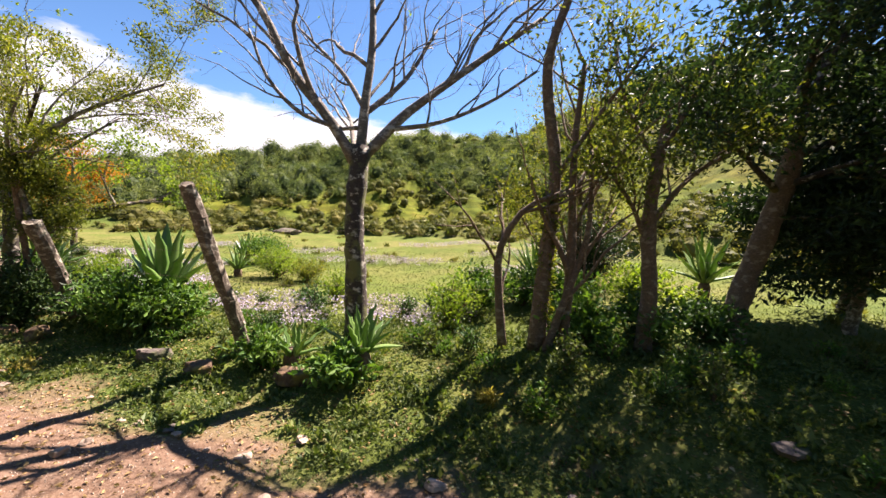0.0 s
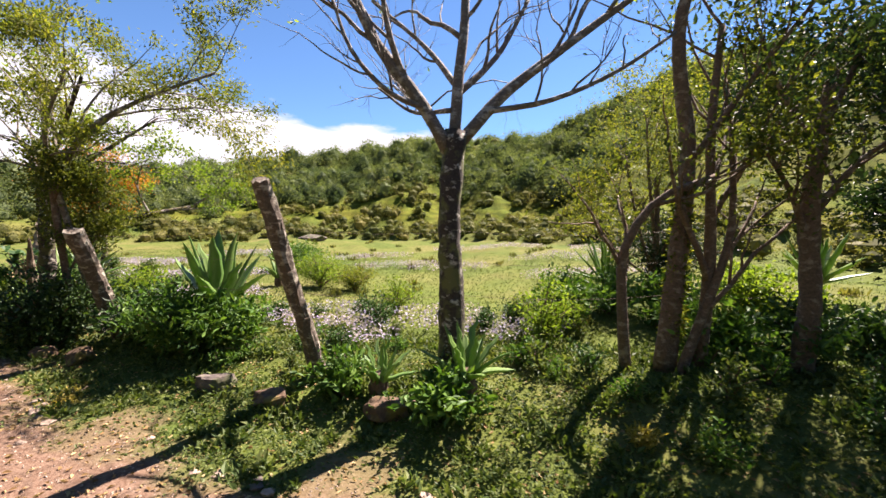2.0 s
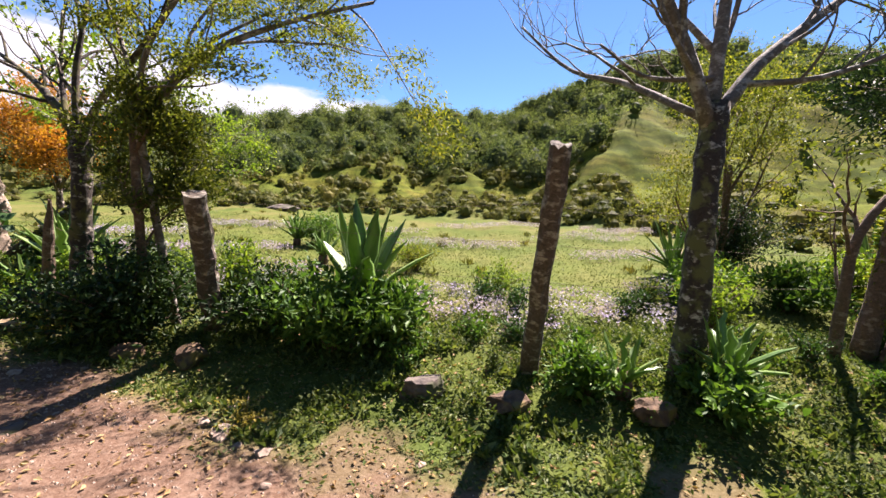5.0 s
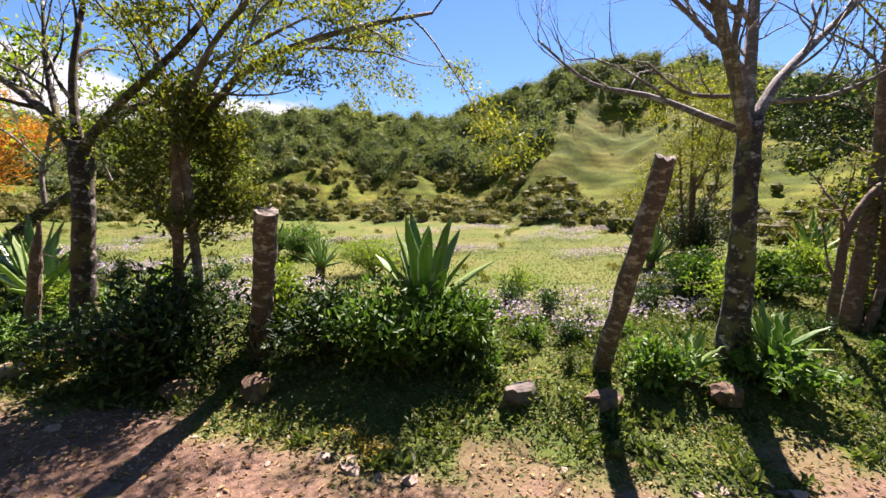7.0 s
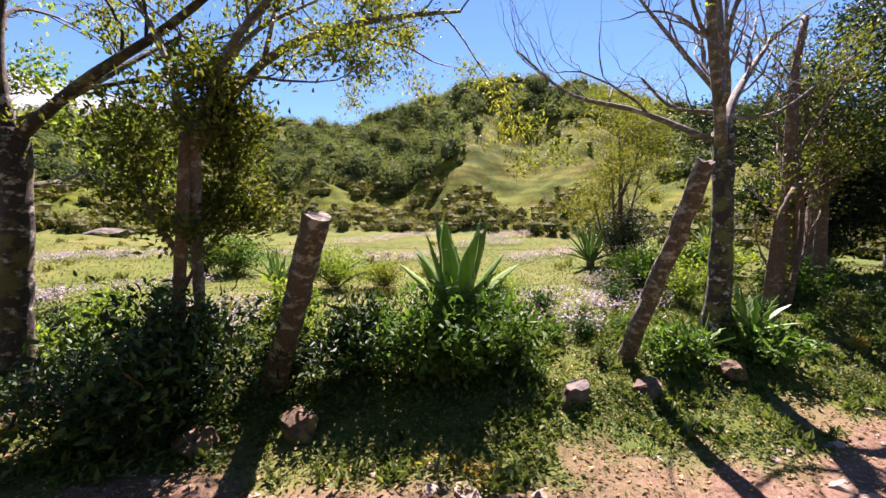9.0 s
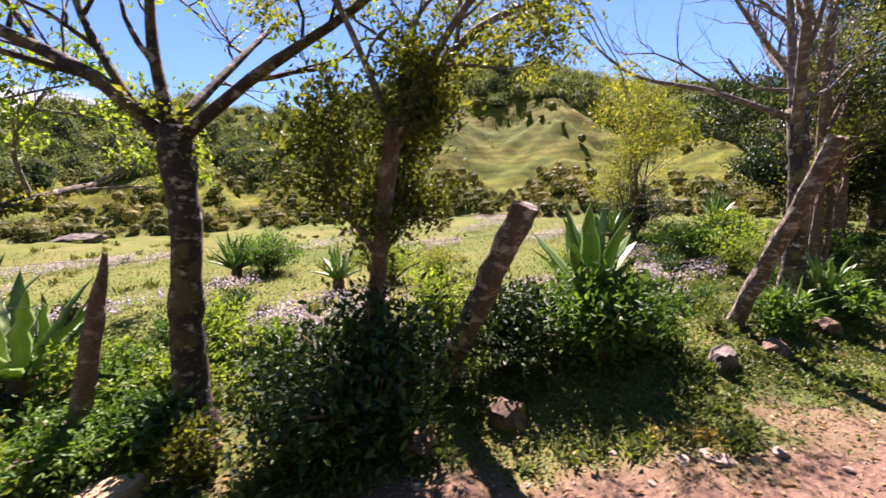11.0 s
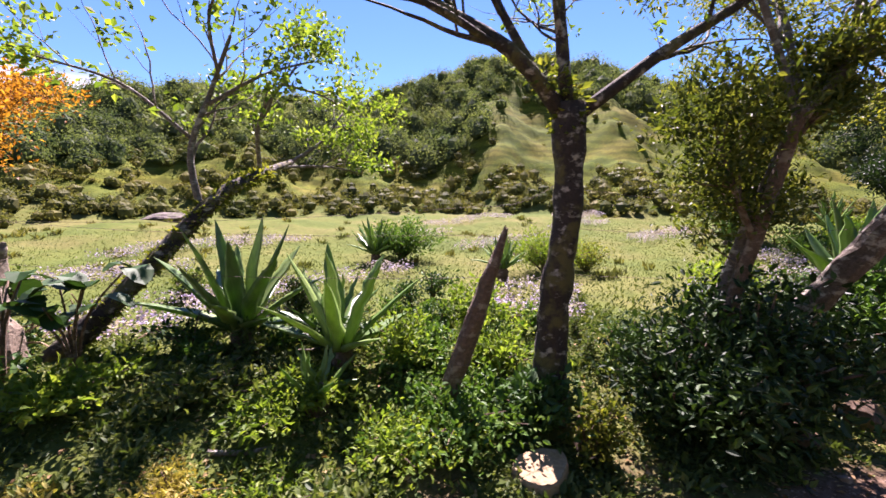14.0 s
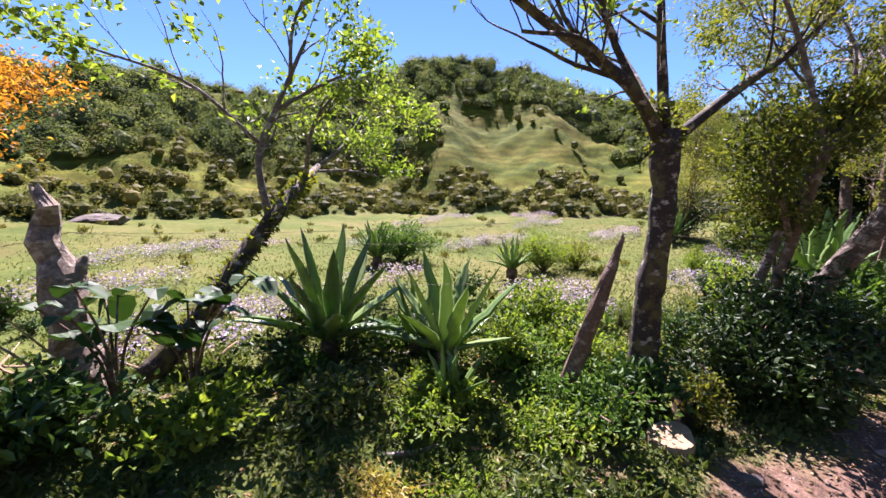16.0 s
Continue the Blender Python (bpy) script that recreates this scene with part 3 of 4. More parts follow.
def tree(base, trunk_knots, trunk_radii, limbs, label, seed, bark, twig_bark, leaf=None, level=2, split=(2, 3), bend=0.25, rise=0.25,
         per=4, spread=0.08, leaf_size=0.09, leaf_width=0.45, keep=1.0, category="tree", limb_steps=6, name="tree"):
    """Trunk through knots, limbs given as (start, knots..., radius), which then branch out."""
    r = np.random.default_rng(seed)
    base = np.array([base[0], base[1], land_at(base[0], base[1]) - 0.03])
    top = thing(name, base, label, category)
    pts = curve_points([base, *trunk_knots], 22)
    rad = np.interp(np.linspace(0, 1, 22), np.linspace(0, 1, len(trunk_radii)), trunk_radii)
    v, f = tube(pts, rad * (1 + 0.05 * r.normal(size=22)), 14, 0.035, seed)
    build("trunk", v - base, f, bark, top, smooth=True)
    tips = []
    for knots, radius in limbs:
        out = []
        lp = curve_points(knots, 12)
        lr = np.linspace(radius, radius * 0.42, 12)
        out.append(tube(lp, lr, 9, 0.04, int(r.integers(1e6))))
        d = unit(np.diff(lp, axis=0))
        size = np.linalg.norm(lp[-1] - lp[0])
        for i in (3, 5, 6, 8, 9, 10, 11):
            turn = unit(np.cross(d[min(i, 10)], r.normal(size=3)))
            w = unit(d[min(i, 10)] * r.uniform(0.6, 1.0) + turn * r.uniform(0.4, 0.9) + [0, 0, rise])
            grow(lp[i], w, size * r.uniform(0.28, 0.48), lr[i] * r.uniform(0.4, 0.65), level - 1, r, out, tips, bend, rise, split)
        v, f = joined(out)
        build("limb", v - base, f, twig_bark, top, smooth=True)
    if leaf and tips:
        some = [t for t in tips if r.random() < keep]
        v, f = crown_leaves(some, per, spread, leaf_size, leaf_width, r)
        build("crown", v - base, f, leaf, top)
    return top


# the bare tree with pale lichen on its trunk
tree((-1.0, 4.74), [(-1.02, 4.72, 0.9), (-1.06, 4.72, 1.7), (-1.02, 4.78, 2.5)], (0.17, 0.125, 0.118, 0.11, 0.118), [
    ([(-1.08, 4.76, 2.3), (-1.35, 4.7, 2.75), (-1.8, 4.6, 3.3), (-2.05, 4.55, 3.8), (-2.6, 4.5, 4.5)], 0.07),
    ([(-1.03, 4.8, 2.4), (-1.0, 4.85, 3.05), (-0.95, 4.9, 3.6), (-1.0, 5.0, 4.7)], 0.065),
    ([(-1.0, 4.85, 2.95), (-1.3, 5.1, 3.4), (-2.0, 5.4, 4.1)], 0.035),
    ([(-0.97, 4.8, 2.4), (-0.6, 4.9, 2.85), (0.05, 5.0, 3.4), (1.1, 5.1, 4.2)], 0.065),
    ([(-1.0, 4.85, 2.9), (-0.6, 5.2, 3.4), (-0.2, 5.5, 4.2)], 0.04),
    ([(-0.75, 4.86, 2.72), (-0.1, 4.7, 2.8), (0.5, 4.6, 3.05), (0.95, 4.5, 3.35)], 0.032),
    ([(-1.05, 4.8, 2.72), (-1.5, 5.15, 2.8), (-1.9, 5.3, 3.1)], 0.028),
    ([(-1.3, 4.72, 2.7), (-1.62, 4.5, 2.78), (-1.95, 4.4, 3.1), (-2.15, 4.35, 3.6)], 0.03),
    ([(-1.1, 4.85, 2.4), (-1.35, 5.7, 2.9), (-1.62, 6.6, 3.3), (-2.1, 7.2, 4.0)], 0.04),
], "leafless tree with forked crown and pale lichen on dark bark", 101, BARK_LICHEN, BARK_BRANCH, LEAF_LIME, level=3, split=(1, 3), per=2, spread=0.02,
    leaf_size=0.05, keep=0.03, bend=0.36)

# the tree with a mossy fork and a few fresh leaves
tree((-7.6, 6.98), [(-7.58, 6.97, 0.7), (-7.53, 6.93, 1.3), (-7.54, 6.95, 2.05)], (0.16, 0.115, 0.105, 0.1, 0.115), [
    ([(-7.57, 6.96, 1.95), (-7.85, 7.1, 2.3), (-8.4, 7.5, 2.7), (-9.1, 7.9, 3.1)], 0.058),
    ([(-7.55, 6.95, 2.0), (-7.6, 7.0, 2.6), (-7.5, 7.1, 3.6)], 0.05),
    ([(-7.52, 6.92, 1.95), (-7.1, 6.6, 2.35), (-6.45, 6.2, 2.85), (-5.9, 5.9, 3.4)], 0.048),
    ([(-7.75, 7.05, 2.2), (-7.95, 7.3, 2.8), (-8.05, 7.5, 3.6)], 0.035),
    ([(-7.5, 7.0, 2.1), (-7.0, 7.4, 2.7), (-6.4, 7.9, 3.4)], 0.04),
    ([(-8.0, 7.2, 2.4), (-8.6, 7.2, 2.5), (-9.2, 7.3, 2.4)], 0.025),
], "thick dark tree with mossy fork and sparse lime leaves", 102, BARK_DARK, BARK_DARK, LEAF_LIME, level=3, split=(1, 2), per=4, spread=0.05,
    leaf_size=0.075, leaf_width=0.55, keep=0.4, bend=0.32)

# slender leafy tree that reaches out over the track
tree((-6.52, 6.32), [(-6.48, 6.2, 0.7), (-6.45, 6.1, 1.2), (-6.4, 5.95, 2.0)], (0.06, 0.05, 0.045, 0.04), [
    ([(-6.46, 6.12, 1.1), (-6.65, 6.2, 1.45), (-6.75, 6.3, 1.8)], 0.028),
    ([(-6.45, 6.1, 1.2), (-6.2, 6.25, 1.5), (-6.05, 6.3, 1.8)], 0.026),
    ([(-6.4, 5.97, 1.8), (-6.25, 5.9, 2.0), (-6.2, 5.85, 2.2)], 0.024),
    ([(-6.48, 6.2, 0.75), (-6.3, 6.25, 1.1), (-6.1, 6.3, 1.3)], 0.018),
], "slender small tree with dense olive green foliage", 103, BARK_RED, BARK_RED, LEAF_DUSK, level=2, split=(2, 3), per=38, spread=0.12, leaf_size=0.06, leaf_width=0.42)
tree((-6.3, 6.55), [(-6.35, 6.2, 1.2), (-6.35, 5.95, 2.0)], (0.05, 0.042, 0.04), [
    ([(-6.35, 5.97, 1.95), (-5.8, 5.8, 2.65), (-5.0, 5.8, 3.1), (-4.1, 5.85, 3.45)], 0.04),
    ([(-6.36, 5.98, 1.9), (-6.1, 5.6, 2.6), (-5.5, 5.3, 3.3)], 0.035),
    ([(-6.36, 5.97, 1.95), (-6.6, 6.2, 2.8), (-7.0, 6.5, 3.6)], 0.03),
    ([(-6.35, 5.95, 2.0), (-6.0, 6.2, 2.8), (-5.2, 6.6, 3.6)], 0.03),
], "leaning tree with feathery olive leaves over the track", 104, BARK_BRANCH, BARK_BRANCH, LEAF_OLIVE, level=2, split=(2, 3), per=105, spread=0.1, leaf_size=0.055,
    leaf_width=0.36, bend=0.22, rise=0.06, keep=0.72)

# mossy leaning trunk with upright shoots
tree((-10.62, 9.75), [(-10.2, 9.8, 0.42), (-9.7, 9.95, 0.95), (-9.27, 10.05, 1.4), (-8.6, 10.7, 1.75), (-8.1, 11.3, 1.95)], (0.1, 0.085, 0.075, 0.07, 0.055, 0.04), [
    ([(-9.42, 10.03, 1.25), (-9.47, 10.1, 1.9), (-9.3, 10.0, 2.4), (-9.1, 9.8, 3.0)], 0.04),
    ([(-8.7, 10.6, 1.7), (-8.75, 10.3, 2.3), (-8.4, 10.0, 2.9)], 0.03),
    ([(-8.1, 11.3, 1.95), (-7.6, 11.4, 2.3), (-7.2, 11.5, 2.8)], 0.03),
    ([(-8.3, 11.1, 1.85), (-7.6, 11.2, 1.9), (-7.0, 11.3, 1.85)], 0.022),
    ([(-9.45, 10.1, 2.0), (-10.0, 10.3, 2.5), (-10.6, 10.6, 2.7)], 0.022),
    ([(-9.3, 10.0, 2.35), (-8.8, 9.9, 2.7), (-8.2, 10.0, 3.0)], 0.022),
    ([(-9.2, 9.95, 2.6), (-9.3, 9.6, 3.1), (-9.1, 9.3, 3.5)], 0.02),
    ([(-8.5, 10.1, 2.7), (-8.0, 10.3, 2.7), (-7.5, 10.5, 2.6)], 0.018),
], "leaning mossy trunk with upright shoots of lime leaves", 105, BARK_DARK, BARK_BRANCH, LEAF_LIME, level=2, split=(1, 2), per=22, spread=0.11, leaf_size=0.08,
    leaf_width=0.6, bend=0.3, keep=0.45)



def moss_tufts(knots, radius, count, label, seed):
    r = np.random.default_rng(seed)
    pts = curve_points(knots, 60)
    at = pts[r.integers(0, 60, count)]
    d = unit(r.normal(size=(count, 3)) + [0, 0, -0.2])
    ln = r.uniform(0.03, 0.09, count)
    v, f = leaves(at + d * radius * 0.8, d, ln, ln * 0.5, r)
    ob = build("moss", v, f, LEAF_OLIVE)
    tagged(ob, label, "moss", kind="stuff")


moss_tufts([(-10.45, 9.77, 0.15), (-10.2, 9.8, 0.42), (-9.7, 9.95, 0.95), (-9.27, 10.05, 1.4), (-8.6, 10.7, 1.75)], 0.08, 1500, "shaggy olive moss and ferns on the leaning trunk", 61)
moss_tufts([(-7.54, 6.95, 1.85), (-7.54, 6.95, 2.1), (-7.75, 7.05, 2.25)], 0.12, 260, "moss tufts in the fork of the tree", 62)
moss_tufts([(1.25, 4.86, 0.5), (1.3, 4.86, 2.0)], 0.1, 900, "leafy climbers around the brown stems", 63)

# the clump of stems on the shady verge
tree((1.2, 4.88), [(1.24, 4.85, 1.0), (1.31, 4.85, 2.3), (1.14, 4.8, 3.6), (1.4, 4.8, 4.5)], (0.11, 0.09, 0.075, 0.06, 0.045), [
    ([(1.5, 4.8, 0.05), (1.55, 4.8, 1.3), (1.52, 4.85, 2.6), (1.6, 4.9, 3.6)], 0.07),
    ([(1.25, 4.75, 0.0), (1.45, 4.72, 0.7), (1.7, 4.75, 1.5), (1.75, 4.9, 2.6)], 0.055),
    ([(0.8, 4.85, 0.05), (0.7, 4.78, 0.8), (0.68, 4.75, 1.35), (0.95, 4.7, 1.85), (1.5, 4.7, 2.1)], 0.062),
    ([(1.3, 4.85, 2.2), (1.7, 4.7, 2.9), (2.2, 4.5, 3.7)], 0.035),
], "clump of brown stems with yellow-green leaves on the verge", 106, BARK_RED, BARK_RED, LEAF_DUSK, level=2, split=(1, 2), per=20, spread=0.13, leaf_size=0.065,
    leaf_width=0.45, keep=0.5)
tree((2.45, 4.72), [(2.47, 4.7, 0.9), (2.4, 4.7, 1.7), (2.55, 4.75, 3.0)], (0.11, 0.085, 0.08, 0.045), [
    ([(2.4, 4.7, 1.5), (2.1, 4.6, 2.0), (1.8, 4.5, 2.3)], 0.035),
    ([(2.4, 4.7, 1.7), (2.8, 4.6, 2.3), (3.2, 4.5, 2.6)], 0.04),
    ([(2.5, 4.73, 2.4), (2.2, 4.9, 3.0), (2.0, 5.0, 3.7)], 0.035),
    ([(2.52, 4.74, 2.6), (2.9, 4.9, 3.2), (3.3, 5.0, 4.0)], 0.035),
], "broken brown trunk overgrown with olive foliage", 107, BARK_RED, BARK_RED, LEAF_DUSK, level=2, per=13, spread=0.15, leaf_size=0.07, leaf_width=0.5)
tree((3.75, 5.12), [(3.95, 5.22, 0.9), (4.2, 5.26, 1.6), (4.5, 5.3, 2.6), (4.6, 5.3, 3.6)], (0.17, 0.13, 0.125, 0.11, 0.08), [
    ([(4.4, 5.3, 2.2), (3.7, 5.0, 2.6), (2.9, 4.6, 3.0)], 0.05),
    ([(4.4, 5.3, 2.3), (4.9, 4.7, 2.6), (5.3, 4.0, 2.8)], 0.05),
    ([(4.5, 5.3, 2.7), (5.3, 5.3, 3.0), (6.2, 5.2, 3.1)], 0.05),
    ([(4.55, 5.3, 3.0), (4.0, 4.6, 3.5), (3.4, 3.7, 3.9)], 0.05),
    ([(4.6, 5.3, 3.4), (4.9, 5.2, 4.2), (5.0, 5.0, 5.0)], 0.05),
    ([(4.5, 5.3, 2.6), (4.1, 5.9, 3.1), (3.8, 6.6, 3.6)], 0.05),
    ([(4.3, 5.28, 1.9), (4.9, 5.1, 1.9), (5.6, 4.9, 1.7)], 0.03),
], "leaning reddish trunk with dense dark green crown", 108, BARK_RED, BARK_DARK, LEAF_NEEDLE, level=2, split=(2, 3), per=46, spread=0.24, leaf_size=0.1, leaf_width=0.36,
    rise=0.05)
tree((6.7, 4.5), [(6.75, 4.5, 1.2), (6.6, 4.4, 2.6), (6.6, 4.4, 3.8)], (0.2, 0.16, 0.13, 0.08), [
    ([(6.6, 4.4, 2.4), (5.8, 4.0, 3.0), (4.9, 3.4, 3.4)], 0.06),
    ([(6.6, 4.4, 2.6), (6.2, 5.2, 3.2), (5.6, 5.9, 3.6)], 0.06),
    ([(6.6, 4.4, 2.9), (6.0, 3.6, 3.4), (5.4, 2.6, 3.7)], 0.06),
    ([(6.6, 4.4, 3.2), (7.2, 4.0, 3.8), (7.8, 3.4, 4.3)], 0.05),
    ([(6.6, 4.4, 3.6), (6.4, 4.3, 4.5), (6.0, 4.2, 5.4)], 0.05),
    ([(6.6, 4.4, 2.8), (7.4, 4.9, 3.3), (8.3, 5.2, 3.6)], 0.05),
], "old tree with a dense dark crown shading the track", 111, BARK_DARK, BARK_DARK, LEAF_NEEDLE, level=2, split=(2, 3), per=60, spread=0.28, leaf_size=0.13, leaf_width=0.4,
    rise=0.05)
# added tree, its crown set where it shades the verge at the right
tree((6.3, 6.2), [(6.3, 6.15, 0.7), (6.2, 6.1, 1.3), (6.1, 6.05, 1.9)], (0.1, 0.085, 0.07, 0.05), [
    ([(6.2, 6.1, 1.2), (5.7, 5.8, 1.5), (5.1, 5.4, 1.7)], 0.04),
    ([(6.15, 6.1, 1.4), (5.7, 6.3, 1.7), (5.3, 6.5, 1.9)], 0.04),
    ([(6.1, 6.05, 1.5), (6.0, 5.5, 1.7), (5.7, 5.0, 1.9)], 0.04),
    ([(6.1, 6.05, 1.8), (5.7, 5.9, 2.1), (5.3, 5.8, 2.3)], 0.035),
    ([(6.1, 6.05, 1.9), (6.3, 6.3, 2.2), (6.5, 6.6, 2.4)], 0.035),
], "low dark tree added to shade the end of the fence", 112, BARK_DARK, BARK_DARK, LEAF_NEEDLE, level=2, split=(2, 3), per=48, spread=0.22, leaf_size=0.11, leaf_width=0.4,
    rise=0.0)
# thin leafy tree out in the pasture
tree((2.9, 8.7), [(2.95, 8.7, 1.5), (2.9, 8.7, 2.6)], (0.08, 0.06, 0.045), [
    ([(2.9, 8.7, 0.7), (2.5, 8.6, 1.8), (2.2, 8.5, 3.0)], 0.04),
    ([(2.9, 8.7, 0.8), (3.4, 8.7, 1.8), (3.8, 8.7, 2.9)], 0.04),
    ([(2.9, 8.7, 1.5), (2.7, 8.6, 2.6), (2.6, 8.6, 3.7)], 0.035),
    ([(2.92, 8.7, 2.0), (3.3, 8.6, 2.9), (3.5, 8.5, 3.8)], 0.035),
    ([(2.9, 8.7, 0.6), (2.1, 8.6, 1.2), (1.6, 8.5, 1.9)], 0.03),
], "thin many-stemmed tree with small olive leaves", 109, BARK_RED, BARK_RED, LEAF_OLIVE, level=2, per=34, spread=0.19, leaf_size=0.06, leaf_width=0.42, rise=0.35)
# orange tree beyond the fence
tree((-12.2, 13.1), [(-12.15, 13.1, 0.8), (-12.1, 13.0, 1.5)], (0.1, 0.08, 0.06), [
    ([(-12.1, 13.0, 1.2), (-11.7, 12.9, 1.8), (-11.4, 12.9, 2.4)], 0.04),
    ([(-12.1, 13.0, 1.4), (-12.6, 12.9, 2.1), (-13.0, 12.8, 2.7)], 0.04),
    ([(-12.1, 13.0, 1.5), (-12.1, 12.8, 2.3), (-12.0, 12.6, 3.1)], 0.04),
    ([(-12.1, 13.0, 1.1), (-11.9, 12.5, 1.6), (-11.7, 12.2, 2.1)], 0.03),
], "small tree with rusty orange foliage", 110, BARK_DARK, BARK_DARK, LEAF_DRY, level=2, per=55, spread=0.2, leaf_size=0.065, leaf_width=0.55)


# ---- agaves ----
def agave_leaf(length, width, rise, seed):
    """One thick, channelled, pointed blade from the origin along +x, rising by rise degrees and bowing down."""
    r = np.random.default_rng(seed)
    n = 9
    t = np.linspace(0, 1, n)
    bow = radians(r.uniform(-6, 26)) * (1.15 - rise / 90)
    ang = radians(rise) - bow * t**1.6
    step = length / (n - 1)
    x, z = np.r_[0, np.cumsum(np.cos(ang[:-1]) * step)], np.r_[0, np.cumsum(np.sin(ang[:-1]) * step)]
    w = width * np.interp(t, (0, 0.12, 0.45, 0.8, 1), (0.62, 0.7, 1.0, 0.62, 0.02)) / 2
    thick = 0.035 * np.interp(t, (0, 0.3, 1), (1.3, 0.7, 0.1))
    nx, nz = -np.sin(ang), np.cos(ang)
    wave = 0.012 * r.normal(size=n)
    rows_ = []
    for s, lift, low in ((-1, 0.3, 0), (-0.5, 0.08, 0), (0, 0.0, 0), (0.5, 0.08, 0), (1, 0.3, 0), (0.6, 0.02, 1), (0, -0.02, 1), (-0.6, 0.02, 1)):
        h = lift * w - low * thick
        rows_.append(np.stack([x + nx * h, s * w + wave, z + nz * h], -1))
    v = np.stack(rows_, 1).reshape(-1, 3)
    i, j = np.meshgrid(np.arange(n - 1), np.arange(8), indexing="ij")
    k = (j + 1) % 8
    return v, np.stack([i * 8 + j, i * 8 + k, (i + 1) * 8 + k, (i + 1) * 8 + j], -1).reshape(-1, 4)


def agave(place, count, length, width, lowest, label, seed, stem=0.0, highest=84):
    """A rosette; each blade is a part."""
    r = np.random.default_rng(seed)
    x, y = place
    z = land_at(x, y)
    top = thing("agave", (x, y, z), label, "agave")
    h = 0.12 + stem
    v, f = tube([(0, 0, -0.05), (0, 0, h * 0.6), (0, 0, h + 0.06)], (0.09, 0.1, 0.05), 10, 0.08, seed)
    build("stem", v, f, BARK_RED, top, "short scarred brown stem", True)
    for i in range(count):
        q = i / max(1, count - 1)
        rise = lowest + (highest - lowest) * q**0.8 + r.normal() * 4
        v, f = agave_leaf(length * r.uniform(0.82, 1.1) * (0.85 + 0.2 * q), width * r.uniform(0.85, 1.1), rise, seed * 50 + i)
        a = i * 2.399 + r.normal() * 0.12
        c, s = math.cos(a), math.sin(a)
        v = v @ np.array([[c, s, 0], [-s, c, 0], [0, 0, 1]]) + [0.05 * c, 0.05 * s, h]
        build("leaf", v, f, AGAVE, top, smooth=True)


agave((-4.1, 5.83), 15, 0.98, 0.2, 40, "tall grey-green agave standing among verge weeds", 1, 0.3)
agave((-9.24, 9.26), 18, 0.98, 0.17, 4, "wide grey-green agave rosette beside the fence", 2, 0.1, 80)
agave((-8.66, 8.3), 13, 0.84, 0.14, 8, "smaller green agave beside a larger one", 3, 0.08, 80)
agave((-0.86, 4.42), 15, 0.5, 0.085, 14, "young green agave at the foot of the tree", 4, 0.14)
agave((-1.72, 4.62), 12, 0.4, 0.06, 16, "little agave between mossy stones", 5, 0.05)
agave((-6.15, 12.45), 22, 0.72, 0.09, 10, "spiky agave beside a pasture bush", 6, 0.1)
agave((2.1, 8.9), 22, 0.95, 0.1, 12, "dark green agave out in the pasture", 7, 0.05)
agave((4.9, 7.4), 18, 0.9, 0.12, 20, "broad-leaved agave in the sunny grass", 8, 0.2)
agave((-8.55, 8.75), 12, 0.6, 0.09, 10, "half-hidden agave behind its neighbour", 9, 0.0)
agave((-9.0, 7.95), 10, 0.38, 0.06, 12, "little agave among the weeds", 10, 0.0)
agave((-5.1, 9.9), 16, 0.55, 0.08, 12, "small agave beside yellow-green bushes", 11, 0.1)


# ---- shrubs and weeds ----
def shrub(place, radius, height, count, mat, leaf, width, label, seed, name="shrub", group="", stems=9, lift=0.0):
    """Stems fanning out from one root, and their leaves."""
    r = np.random.default_rng(seed)
    x, y = place
    base = np.array([x, y, land_at(x, y) - 0.02])
    top = thing(name, base, label, "shrub" if name == "shrub" else "weed", group)
    ends = []
    for _ in range(stems):
        a, lean = r.uniform(0, 2 * np.pi), r.uniform(0.1, 0.95)
        tip = np.array([math.cos(a) * radius * lean, math.sin(a) * radius * lean, height * (1.05 - 0.55 * lean**2) * r.uniform(0.75, 1.05)])
        mid = tip * [0.35, 0.35, 0.6]
        pts = curve_points([(0, 0, 0), mid, tip], 7)
        build("stem", *tube(pts, np.linspace(0.012, 0.004, 7) * (0.6 + height), 4, 0, int(r.integers(1e6))), BARK_RED, top)
        ends += [(p, tip / np.linalg.norm(tip)) for p in pts[2:]]
    pick = r.integers(0, len(ends), count)
    at = np.array([ends[i][0] for i in pick]) + r.normal(size=(count, 3)) * [radius * 0.17, radius * 0.17, height * 0.1]
    at[:, 2] = np.abs(at[:, 2] - lift * height) + lift * height * r.uniform(0.75, 1.0, count)
    d = unit(np.array([ends[i][1] for i in pick]) * 0.5 + r.normal(size=(count, 3)) * 0.7)
    ln = leaf * r.uniform(0.55, 1.35, count)
    v, f = leaves(at, d, ln, ln * width, r, oval=True)
    build("foliage", v, f, mat, top)
    return top


shrub((-6.58, 6.02), 0.86, 1.05, 7200, LEAF_GLOSS, 0.073, 0.45, "big dark glossy green shrub on the verge", 201, stems=28, lift=0.1)
shrub((-7.0, 6.35), 0.6, 0.75, 3000, LEAF_GLOSS, 0.068, 0.45, "dark green bush beside the tree trunk", 202, stems=16, lift=0.1)
shrub((-4.38, 5.55), 0.82, 0.82, 4600, LEAF_MID, 0.085, 0.42, "leafy green shrub around the agave", 203, stems=22, lift=0.08)
shrub((-3.72, 5.62), 0.6, 0.62, 2500, LEAF_MID, 0.094, 0.42, "bright green bush beside the agave", 204, stems=16, lift=0.08)
shrub((-5.08, 6.05), 0.62, 0.66, 2500, LEAF_GLOSS, 0.076, 0.45, "dark green bush behind the thick post", 205, stems=18, lift=0.08)
